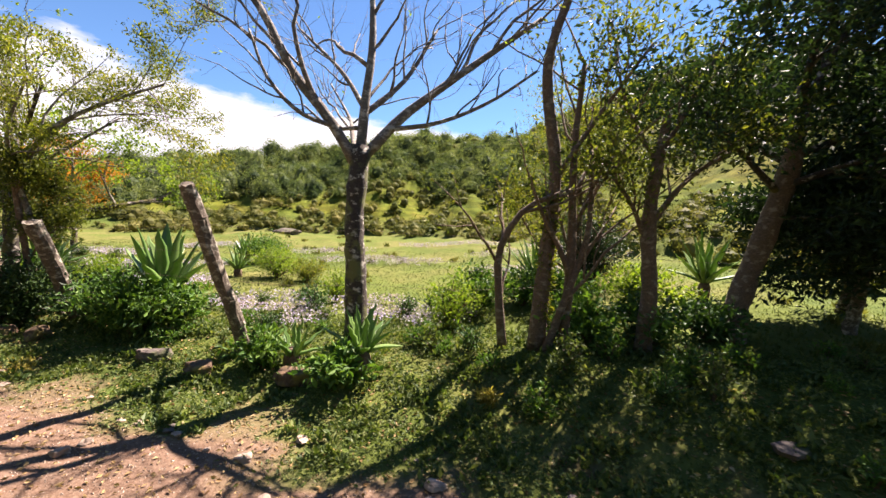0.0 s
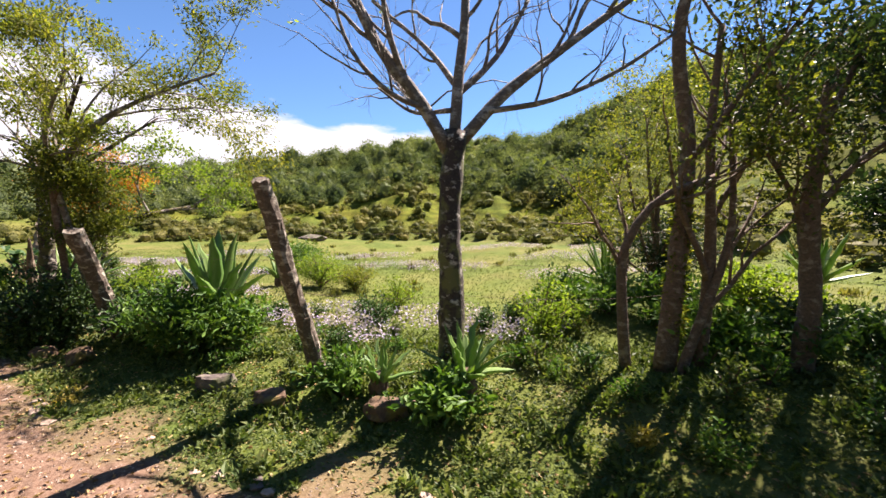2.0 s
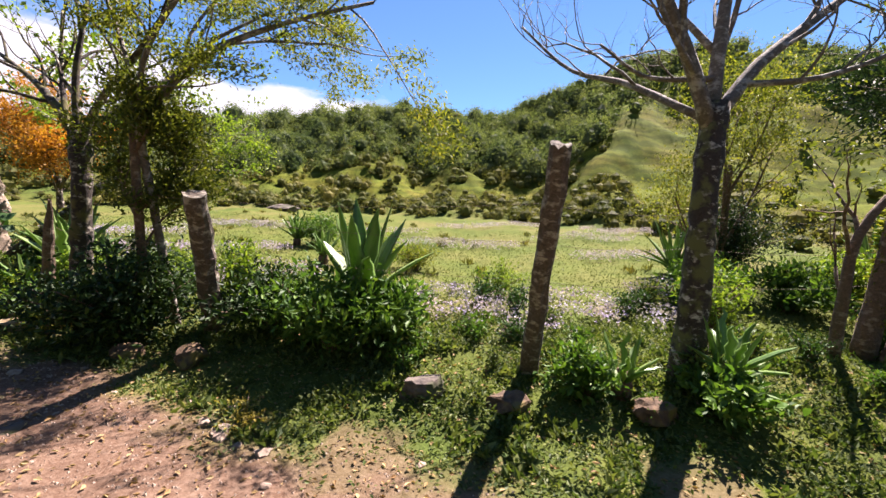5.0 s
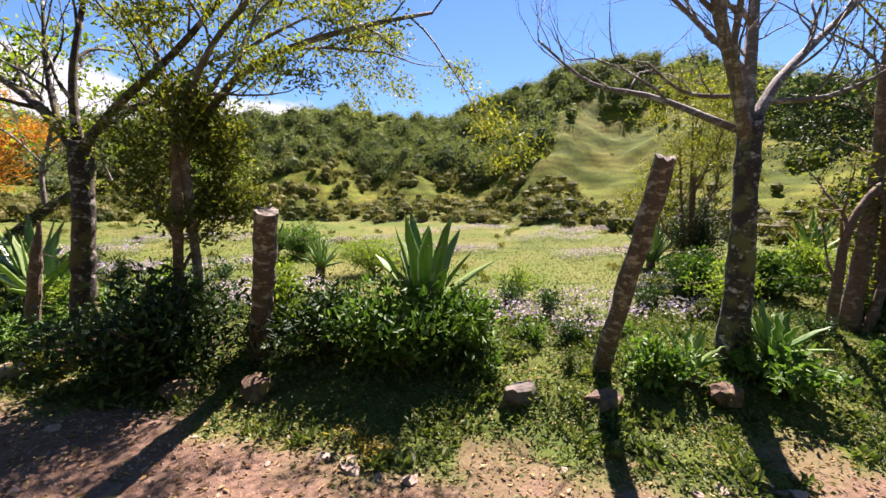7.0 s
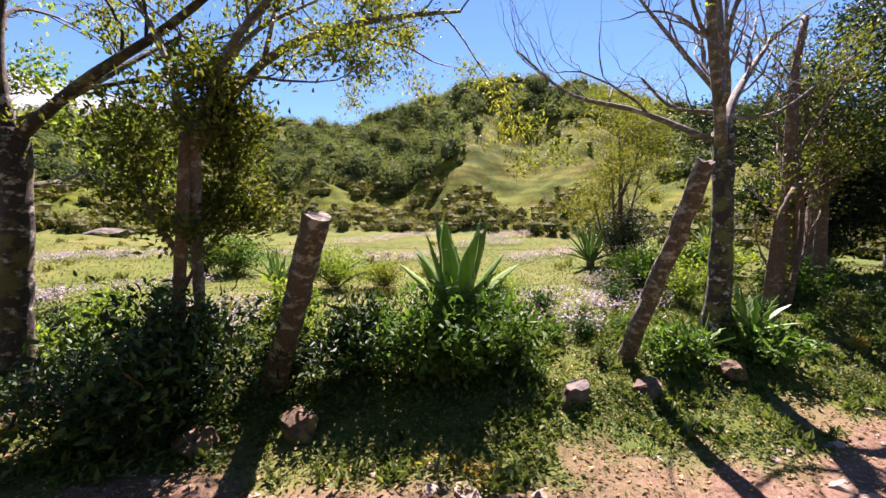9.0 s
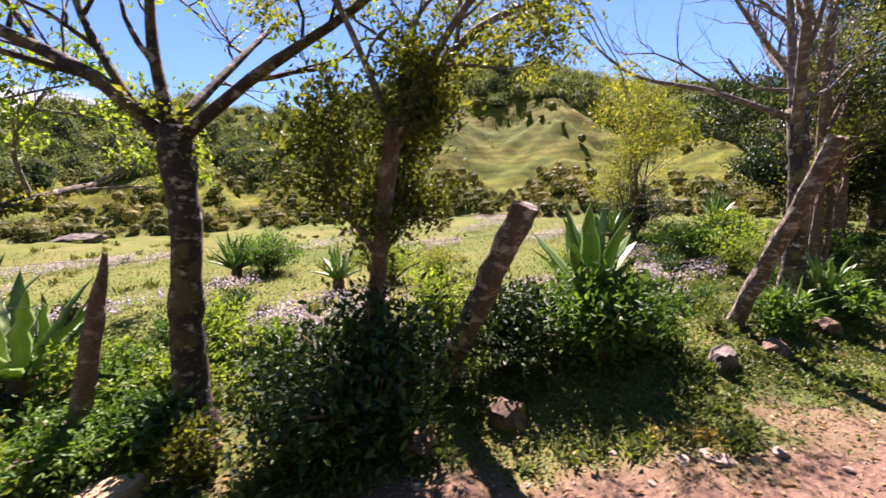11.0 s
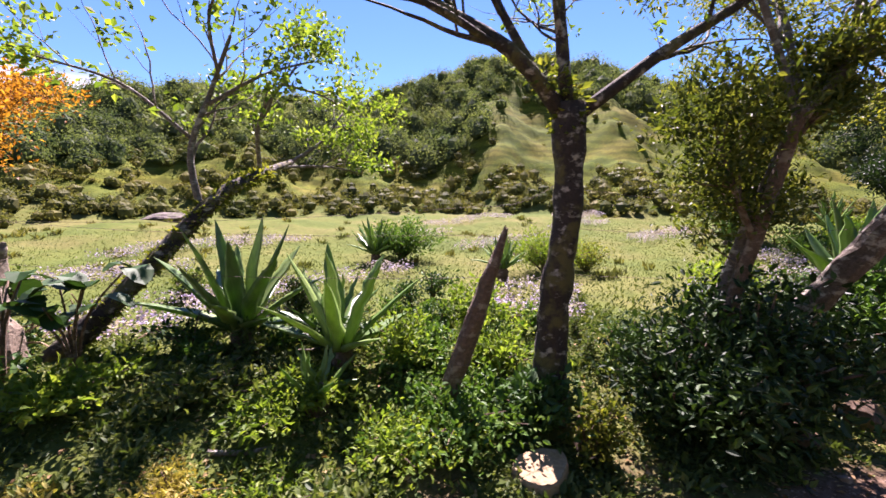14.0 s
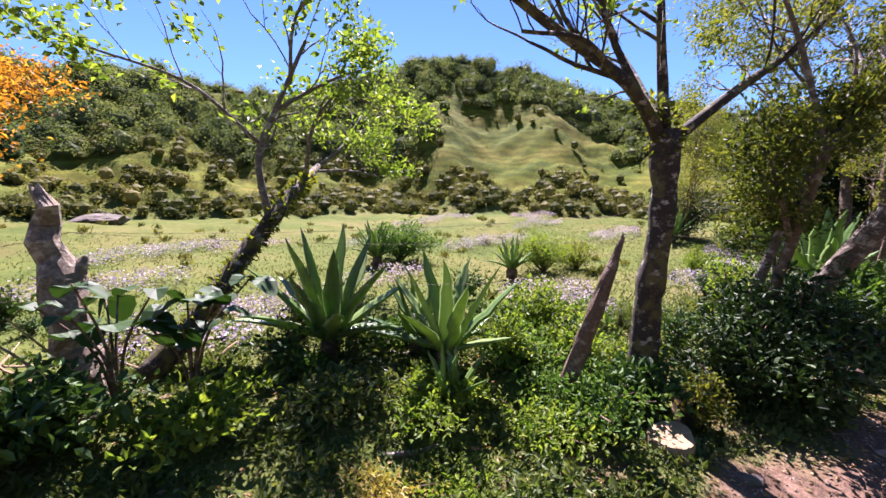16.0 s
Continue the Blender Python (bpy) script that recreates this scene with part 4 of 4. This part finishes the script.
shrub((-5.6, 6.6), 0.5, 0.8, 1900, LEAF_LIME, 0.061, 0.5, "lime green bush by the thick post", 206, stems=12)
shrub((-8.3, 7.2), 0.7, 0.33, 2600, LEAF_MID, 0.05, 0.55, "broad-leaved weeds at the foot of the tree", 207, stems=18)
shrub((-8.75, 7.35), 0.6, 0.28, 2000, LEAF_LIME, 0.046, 0.55, "leafy weeds in the ditch beside the track", 208, stems=16)
shrub((-7.8, 6.95), 0.35, 0.4, 1094, LEAF_DEEP, 0.076, 0.55, "dark weeds behind the sawn stump", 209, stems=12)
shrub((-2.0, 7.6), 0.42, 0.55, 1710, LEAF_LIME, 0.048, 0.4, "round yellow-green bush in the pasture", 210, stems=14)
shrub((-4.1, 9.8), 0.85, 0.75, 3610, LEAF_LIME, 0.068, 0.3, "wide yellow-green bush in the pasture", 211, stems=22)
shrub((-3.2, 9.5), 0.6, 0.55, 2090, LEAF_OLIVE, 0.061, 0.35, "low olive bush in the pasture", 212, stems=14)
shrub((-5.55, 12.4), 0.85, 0.85, 3600, LEAF_MID, 0.08, 0.4, "dense green bush beside a pasture agave", 213, stems=18)
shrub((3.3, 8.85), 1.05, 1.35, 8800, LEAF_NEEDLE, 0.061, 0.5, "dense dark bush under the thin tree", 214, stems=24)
shrub((0.6, 6.5), 0.6, 0.75, 1915, LEAF_MID, 0.085, 0.5, "tall green weeds behind the fence", 215, stems=16)
shrub((1.5, 7.2), 0.7, 0.7, 2052, LEAF_MID, 0.085, 0.45, "green weeds in the bright pasture", 216, stems=18)
shrub((0.1, 5.7), 0.45, 0.85, 1520, LEAF_LIME, 0.061, 0.4, "feathery lime green plant by the fence", 217, stems=12)
shrub((2.1, 6.4), 0.7, 0.65, 2052, LEAF_MID, 0.094, 0.5, "leafy green bush between the trunks", 218, stems=16)
shrub((3.3, 6.6), 0.8, 0.7, 3040, LEAF_LIME, 0.075, 0.5, "bright leafy bush in the sun", 219, stems=16)
shrub((-1.05, 4.2), 0.42, 0.42, 957, LEAF_MID, 0.094, 0.5, "weeds around the young agave", 220, stems=12)
shrub((-2.05, 4.6), 0.42, 0.45, 889, LEAF_MID, 0.085, 0.45, "leafy weeds between two stones", 221, stems=12)
shrub((-8.0, 8.0), 0.5, 0.32, 1300, LEAF_MID, 0.055, 0.55, "green weeds along the fence", 222, stems=12)
shrub((-9.7, 8.5), 0.6, 0.24, 1000, LEAF_COVER, 0.061, 0.55, "low leafy weeds before the agaves", 223, stems=14)
shrub((-10.5, 8.9), 0.6, 0.26, 1000, LEAF_LIME, 0.068, 0.55, "leafy weeds below the broken post", 224, stems=14)
shrub((-11.3, 9.2), 0.6, 0.45, 1368, LEAF_DEEP, 0.085, 0.5, "dark green weeds beside the broken post", 225, stems=14)
shrub((-8.2, 8.0), 0.35, 0.5, 950, LEAF_LIME, 0.054, 0.5, "lime green weeds beside the slanting post", 226, stems=10)
shrub((-8.6, 9.0), 0.45, 0.26, 900, LEAF_MID, 0.055, 0.5, "low green weeds behind the agaves", 227, stems=12)
shrub((-7.2, 8.2), 0.55, 0.5, 1710, LEAF_LIME, 0.061, 0.5, "yellow-green bush behind the tree", 228, stems=12)
shrub((-7.6, 7.6), 0.55, 0.34, 1400, LEAF_LIME, 0.052, 0.5, "low green weeds behind the thick tree", 229, stems=14)
shrub((-9.3, 6.95), 0.4, 0.21, 1140, LEAF_COVER, 0.054, 0.55, "weeds at the edge of the track", 230, stems=12)
shrub((1.9, 5.0), 0.55, 0.6, 1504, LEAF_MID, 0.085, 0.45, "leafy undergrowth among the stems", 231, stems=14)
shrub((2.7, 4.9), 0.55, 0.6, 1368, LEAF_DEEP, 0.085, 0.45, "dark undergrowth around the broken trunk", 232, stems=14)
shrub((3.4, 5.0), 0.6, 0.5, 1368, LEAF_DEEP, 0.085, 0.45, "shady undergrowth below the leaning trunk", 233, stems=14)
shrub((-7.66, 6.52), 0.26, 0.42, 700, LEAF_OLIVE, 0.05, 0.5, "yellowing weeds over a mossy stone", 235, stems=10)
shrub((-9.1, 8.0), 0.5, 0.24, 1520, LEAF_LIME, 0.054, 0.5, "bright weeds in front of the agaves", 234, stems=12)

shrub((0.5, 3.78), 0.17, 0.16, 420, LEAF_STRAW, 0.06, 0.3, "straw-yellow fern tuft in the shade", 236, stems=9)
shrub((-9.9, 7.7), 0.4, 0.13, 700, LEAF_STRAW, 0.04, 0.35, "dry yellow weeds on the verge", 237, stems=12)
shrub((-9.5, 7.35), 0.42, 0.16, 900, LEAF_LIME, 0.045, 0.45, "sunlit ferny weeds at the edge of the track", 240, stems=12)
shrub((-10.2, 7.35), 0.45, 0.12, 900, LEAF_COVER, 0.045, 0.5, "pale low weeds beside the dirt track", 241, stems=12)
shrub((-4.9, 4.6), 0.3, 0.1, 350, LEAF_STRAW, 0.045, 0.35, "dry trampled weeds beside the track", 238, stems=9)
shrub((-10.6, 7.9), 0.4, 0.14, 520, LEAF_STRAW, 0.05, 0.35, "dry yellow weeds below the post", 239, stems=9)
weed_rng = np.random.default_rng(55)
weed_kinds = [shrub((-13.2 - 0.5 * k, 9.0), 0.22 + 0.05 * k, 0.26 + 0.07 * k, 300 + 70 * k, (LEAF_MID, LEAF_COVER, LEAF_DEEP)[k], 0.052, 0.5,
                    ("small green weed with broad leaves", "small lime green weed", "small dark green weed")[k], 300 + k, "weed", "weeds along the fence", 8) for k in range(3)]
for k in range(95):
    x = weed_rng.uniform(-13, 4.5)
    y = np.interp(x, EDGE_X, EDGE_Y) + weed_rng.choice((weed_rng.uniform(1.2, 2.6), weed_rng.uniform(2.2, 4.5))) + (1.1 if x < -9 else 0)
    m = pose(x, y, land_at(x, y) - 0.02, weed_rng.normal() * 6, weed_rng.normal() * 6, weed_rng.uniform(0, 360))
    w = copy_thing(weed_kinds[int(weed_rng.integers(0, 3))], m)
    w.scale = (weed_rng.uniform(0.6, 1.25),) * 3


def broad_plant(place, label, seed):
    """Bare stems with a few big round leaves."""
    r = np.random.default_rng(seed)
    base = np.array([*place, land_at(*place) - 0.02])
    top = thing("broad_leaved_plant", base, label, "plant")
    for _ in range(6):
        a, reach = r.uniform(0, 2 * np.pi), r.uniform(0.1, 0.42)
        tip = np.array([math.cos(a) * reach, math.sin(a) * reach, r.uniform(0.55, 1.05)])
        pts = curve_points([(0, 0, 0), tip * [0.3, 0.3, 0.6], tip], 8)
        build("stem", *tube(pts, np.linspace(0.014, 0.006, 8), 6, 0, seed), BARK_RED, top, smooth=True)
        for q in (5, 7, 7):
            d = unit(r.normal(size=3) * [1, 1, 0.4] + [0, 0, -0.1])
            s = np.cross(d, [0, 0, 1.0])
            size = r.uniform(0.07, 0.125)
            t = np.linspace(0, 2 * np.pi, 10, endpoint=False)
            rim = pts[q] + d * size * 0.9 + size * (np.cos(t)[:, None] * d + 0.85 * np.sin(t)[:, None] * unit(s)) + np.stack([0 * t, 0 * t, -0.03 * np.cos(2 * t)], -1)
            v = np.concatenate([rim, [pts[q] + d * size * 0.8 + [0, 0, 0.015]]])
            k = np.arange(10)
            build("leaf", v, np.stack([np.full(10, 10), k, (k + 1) % 10], -1), LEAF_DEEP, top)


broad_plant((-10.4, 9.2), "spindly plant with large drooping olive leaves", 5)
broad_plant((-10.8, 9.35), "spindly plant with broad dark leaves", 6)


# ---- fence ----
def post(base, top_at, radii, label, seed, name="fence_post", mat=None, twist=0.009, jag=0.0):
    r = np.random.default_rng(seed)
    z = land_at(*base)
    foot = np.array([*base, z - 0.12])
    head = np.array(top_at, float)
    t = np.linspace(0, 1, 14)[:, None]
    pts = foot + (head - foot) * t + np.concatenate([r.normal(size=(14, 2)) * twist * np.minimum(1, 4 * t), np.zeros((14, 1))], 1)
    rad = np.interp(t[:, 0], np.linspace(0, 1, len(radii)), radii)
    v, f = tube(pts, rad, 14, 0.06, seed)
    last = slice(13 * 14, 14 * 14)
    v[last] += (head - foot) / np.linalg.norm(head - foot) * (jag * r.uniform(-1, 1, 14))[:, None]
    ob = thing(name, foot, label, "fence post", "fence posts")
    build("shaft", v - foot, f, mat or WOOD_POST, ob)
    for k in (5, 8, 11):
        ring, faces = tube([pts[k] + [0, 0, 0.012 * math.sin(a)] + rad[k] * 1.06 * np.array([math.cos(a), math.sin(a), 0]) for a in np.linspace(0, 2 * np.pi, 13)], np.full(13, 0.0025), 4)
        build("wire_loop", ring - foot, faces, WIRE_METAL, ob, "twisted wire loop")
    return ob


post((-2.44, 5.05), (-2.7, 4.18, 1.93), (0.095, 0.085, 0.08, 0.08, 0.078), "weathered grey fence post leaning towards the track", 401, jag=0.02)
post((-5.78, 6.35), (-5.62, 5.44, 1.42), (0.11, 0.105, 0.1, 0.1, 0.1), "thick weathered fence post with flat sawn top", 402, jag=0.015)
post((-8.33, 7.43), (-7.99, 7.08, 1.2), (0.072, 0.068, 0.066, 0.055, 0.016), "thin slanting post split to a point", 403, mat=BARK_RED, twist=0.002, jag=0.03)
gnarled = post((-10.86, 9.85), (-11.05, 10.12, 1.52), (0.16, 0.125, 0.12, 0.115, 0.15, 0.1, 0.085, 0.03), "gnarled broken trunk used as a fence post", 404, mat=PALE_WOOD, twist=0.035, jag=0.05)
v_, f_ = tube(curve_points([(0.0, 0.15, 0.95), (0.07, 0.14, 1.02), (0.13, 0.13, 1.15)], 6), (0.07, 0.065, 0.06, 0.05, 0.04, 0.015), 10, 0.1, 9)
build("knot", v_ - [0.1, 0, 0], f_, PALE_WOOD, gnarled, "swollen knot where the wood broke")
post((-11.9, 11.0), (-11.95, 11.1, 1.1), (0.06, 0.055, 0.05), "short grey fence post behind the brush", 405)
post((5.6, 5.4), (5.7, 5.3, 1.7), (0.08, 0.075, 0.07), "grey fence post on the shady verge", 406)


def barbed_wire(anchors, label, seed):
    r = np.random.default_rng(seed)
    pts = []
    for a, b in zip(anchors[:-1], anchors[1:]):
        a, b = np.array(a, float), np.array(b, float)
        t = np.linspace(0, 1, 10, endpoint=False)[:, None]
        pts.append(a + (b - a) * t - [0, 0, 0.05] * (4 * t * (1 - t)))
    pts = np.concatenate(pts + [np.array(anchors[-1:], float)])
    base = pts[0]
    top = thing("barbed_wire", base, label, "wire", "fence wires")
    v, f = tube(pts - base, np.full(len(pts), 0.0013), 5)
    build("strand", v, f, WIRE_METAL, top)
    out = []
    for k in range(len(pts) - 1):
        for s in np.linspace(0, 1, 5, endpoint=False):
            p = pts[k] + (pts[k + 1] - pts[k]) * s - base
            d = unit(r.normal(size=3)) * 0.014
            out.append(tube([p - d, p + d], (0.001, 0.001), 3))
    v, f = joined(out)
    tagged(build("barbs", v, f, WIRE_METAL, top), kind="stuff")


for h, k in ((0.85, 1), (1.2, 2), (1.52, 3)):
    lean_ = (h + 0.1) / 2.05
    barbed_wire([(5.62, 5.36, h + 0.15), (2.45, 4.8, h + 0.12), (1.2, 4.95, h + 0.04), (-0.98, 4.88, h), (-2.45 - 0.26 * lean_, 5.1 - 0.87 * lean_ + 0.08, h),
                 (-5.68, 6.3 - 0.85 * min(1, h / 1.45) + 0.1, min(h, 1.36)), (-7.5, 7.08, min(h, 1.5)), (-8.05, 7.25, min(h, 0.75 + 0.2 * k)), (-10.9, 10.05, min(h, 1.2)), (-11.92, 11.05, min(h, 1.02))],
                "rusty barbed wire strung along the fence line", 500 + k)


# ---- stones, stump, sticks ----
def rock_mesh(size, seed):
    r = np.random.default_rng(seed)
    bm = bmesh.new()
    bmesh.ops.create_icosphere(bm, subdivisions=3, radius=1)
    cuts = [(unit(r.normal(size=3)), r.uniform(0.5, 0.82)) for _ in range(12)]
    for v in bm.verts:
        p = np.array(v.co)
        for n, d in cuts:
            over = p @ n - d
            if over > 0:
                p = p - n * over * 0.9
        p = p * (1 + 0.2 * noise.noise(Vector(p * 1.8 + seed)) + 0.09 * noise.noise(Vector(p * 5 + seed)) + 0.04 * noise.noise(Vector(p * 12 + seed)))
        v.co = Vector(p * size)
    me = bpy.data.meshes.new("stone")
    bm.to_mesh(me)
    bm.free()
    return me


def rock(place, size, label, seed, mat, sink=0.35, turn=0):
    me = rock_mesh(np.array(size), seed)
    me.materials.append(mat)
    ob = new("stone", me)
    ob.matrix_world = pose(*place, land_at(*place) + size[2] * (1 - 2 * sink), 0, 0, turn)
    tagged(ob, label, "stone", "stones along the verge")


rock((-3.52, 4.8), (0.24, 0.18, 0.17), "grey field stone half sunk in weeds", 1, STONE_GREY, 0.44, 20)
rock((-2.76, 4.53), (0.22, 0.15, 0.13), "brown mossy stone on the verge", 2, STONE_MOSS, 0.38, -10)
rock((-1.58, 4.33), (0.22, 0.16, 0.15), "reddish stone with pale flat top", 3, STONE_MOSS, 0.34, 5)
rock((-5.72, 5.55), (0.2, 0.16, 0.17), "mossy yellow stone at the thick post", 4, STONE_MOSS, 0.32, 30)
rock((-7.62, 6.6), (0.18, 0.15, 0.16), "mossy stone mound at the foot of the tree", 5, STONE_MOSS, 0.25, 70)
rock((-9.1, 23.0), (0.9, 0.5, 0.3), "long grey boulder at the pasture's far side", 6, STONE_GREY, 0.3, 0)
rock((2.75, 3.0), (0.17, 0.13, 0.08), "dark stone in the shade of the trees", 8, STONE_GREY, 0.4, 40)
rock((-6.4, 5.75), (0.16, 0.13, 0.12), "brown stone under the dark shrub", 9, STONE_MOSS, 0.3, 10)

stone_rng = np.random.default_rng(77)
pebble = []
for k in range(5):
    me = rock_mesh(np.array((1.0, 0.75, 0.45)) * 0.05, 40 + k)
    me.materials.append((STONE_PALE, STONE_PALE, STONE_GREY)[k % 3])
    pebble.append(me)
for k in range(110):
    x = stone_rng.uniform(-9.5, 3)
    y = np.interp(x, EDGE_X, EDGE_Y) + stone_rng.uniform(-1.7, 0.5)
    s = stone_rng.uniform(0.4, 1.65) ** 1.5
    ob = new("stone", pebble[int(stone_rng.integers(0, 5))])
    ob.matrix_world = pose(x, y, land_at(x, y) + 0.006, stone_rng.normal() * 8, stone_rng.normal() * 8, stone_rng.uniform(0, 360)) @ Matrix.Scale(s, 4)
    tagged(ob, "pale angular stone lying on the dirt track", "stone", "stones on the track")


def litter():
    r = np.random.default_rng(88)
    x, y = scatter(9000, -13, 4, -1.2, 2.2, r)
    at = np.stack([x, y, land(x, y) + 0.012], -1)
    d = np.stack([r.normal(size=len(x)), r.normal(size=len(x)), 0.1 * r.normal(size=len(x))], -1)
    ln = r.uniform(0.02, 0.06, len(x))
    v, f = leaves(at, d, ln, ln * 0.5, r)
    tagged(build("leaf_litter", v, f, leaf_material("dry_leaves", (0.14, 0.075, 0.03), (0.26, 0.16, 0.075), (0.42, 0.3, 0.17), 0.15, 0.7)),
           "dry brown leaves scattered over track and verge", "leaves", kind="stuff")
    # fine gravel
    x, y = scatter(14000, -10, 4, -2.2, 0.4, r)
    ok = r.random(len(x)) < soil_amount(x, y)
    x, y = x[ok], y[ok]
    at = np.stack([x, y, land(x, y)], -1)
    s = r.uniform(0.005, 0.02, len(x))[:, None, None]
    tet = np.array([(1, 0, -0.3), (-0.6, 0.8, -0.3), (-0.6, -0.8, -0.3), (0.1, 0.1, 0.6)])
    a = r.uniform(0, 2 * np.pi, len(x))
    c, sn = np.cos(a)[:, None], np.sin(a)[:, None]
    v = np.stack([tet[:, 0] * c - tet[:, 1] * sn, tet[:, 0] * sn + tet[:, 1] * c, np.repeat(tet[None, :, 2], len(x), 0)], -1) * s + at[:, None]
    b = np.arange(len(x))[:, None, None] * 4
    f = (b + np.array([(0, 1, 3), (1, 2, 3), (2, 0, 3)])[None]).reshape(-1, 3)
    tagged(build("gravel", v.reshape(-1, 3), f, STONE_PALE), "pale gravel on the red dirt track", "gravel", kind="stuff")


litter()


def stump():
    x, y = -8.12, 6.62
    z = land_at(x, y)
    ob = thing("tree_stump", (x, y, z), "freshly sawn pale stump beside the track", "stump")
    t = np.linspace(0, 2 * np.pi, 18, endpoint=False)
    r = np.random.default_rng(3)
    rim = 0.18 * (1 + 0.09 * np.cos(3 * t) + 0.03 * r.normal(size=18))
    pts = [np.stack([np.cos(t) * rim * q, np.sin(t) * rim * q * 0.85, np.full(18, h) + 0.015 * np.cos(t)], -1) for q, h in ((1.12, -0.15), (1.05, 0.0), (1.0, 0.09), (0.95, 0.102))]
    v = np.concatenate(pts)
    i, j = np.meshgrid(np.arange(3), np.arange(18), indexing="ij")
    k = (j + 1) % 18
    build("side", v, np.stack([i * 18 + j, i * 18 + k, (i + 1) * 18 + k, (i + 1) * 18 + j], -1).reshape(-1, 4), CUT_WOOD, ob, "light brown split wood")
    v = np.concatenate([pts[3] + [0, 0, 0.003], [[0, 0, 0.108]]])
    j = np.arange(18)
    build("cut_face", v, np.stack([j, (j + 1) % 18, np.full(18, 18)], -1), CUT_WOOD, ob, "pale sawn wood")


stump()


def brush_pile():
    r = np.random.default_rng(91)
    x, y = -11.5, 9.95
    base = np.array([x, y, land_at(x, y)])
    ob = thing("brush_pile", base, "tangle of dry bare branches beside the fence", "branches")
    for _ in range(34):
        a = r.normal(size=3) * [0.6, 0.35, 0.0] + [0, 0, r.uniform(0, 0.15)]
        d = unit(r.normal(size=3) * [1, 1, 0.45] + [0, 0, 0.35])
        n = r.uniform(0.4, 0.9)
        pts = curve_points([a, a + d * n * 0.5 + r.normal(size=3) * 0.05, a + d * n], 6)
        pts[:, 2] = np.maximum(pts[:, 2], 0.01)
        build("branch", *tube(pts, np.linspace(0.014, 0.005, 6), 5, 0.1, int(r.integers(1e6))), CUT_WOOD, ob)


brush_pile()


def stick(a, b, radius, label, seed):
    pa, pb = np.array([*a, land_at(*a) + radius]), np.array([*b, land_at(*b) + radius])
    r = np.random.default_rng(seed)
    pts = curve_points([pa, (pa + pb) / 2 + r.normal(size=3) * [0.05, 0.05, 0], pb], 8)
    pts[:, 2] = land(pts[:, 0], pts[:, 1]) + radius * 0.8
    ob = thing("fallen_branch", pa, label, "branch")
    build("wood", *(lambda v, f: (v - pa, f))(*tube(pts, np.linspace(radius, radius * 0.6, 8), 7, 0.08, seed)), BARK_BRANCH, ob)


stick((-11.5, 8.6), (-10.9, 8.55), 0.025, "pale fallen branch among the weeds", 1)
stick((-9.7, 7.9), (-9.35, 7.75), 0.02, "short fallen stick in the verge", 2)
stick((-9.2, 8.9), (-8.6, 8.75), 0.02, "dry stick lying between the agaves", 3)
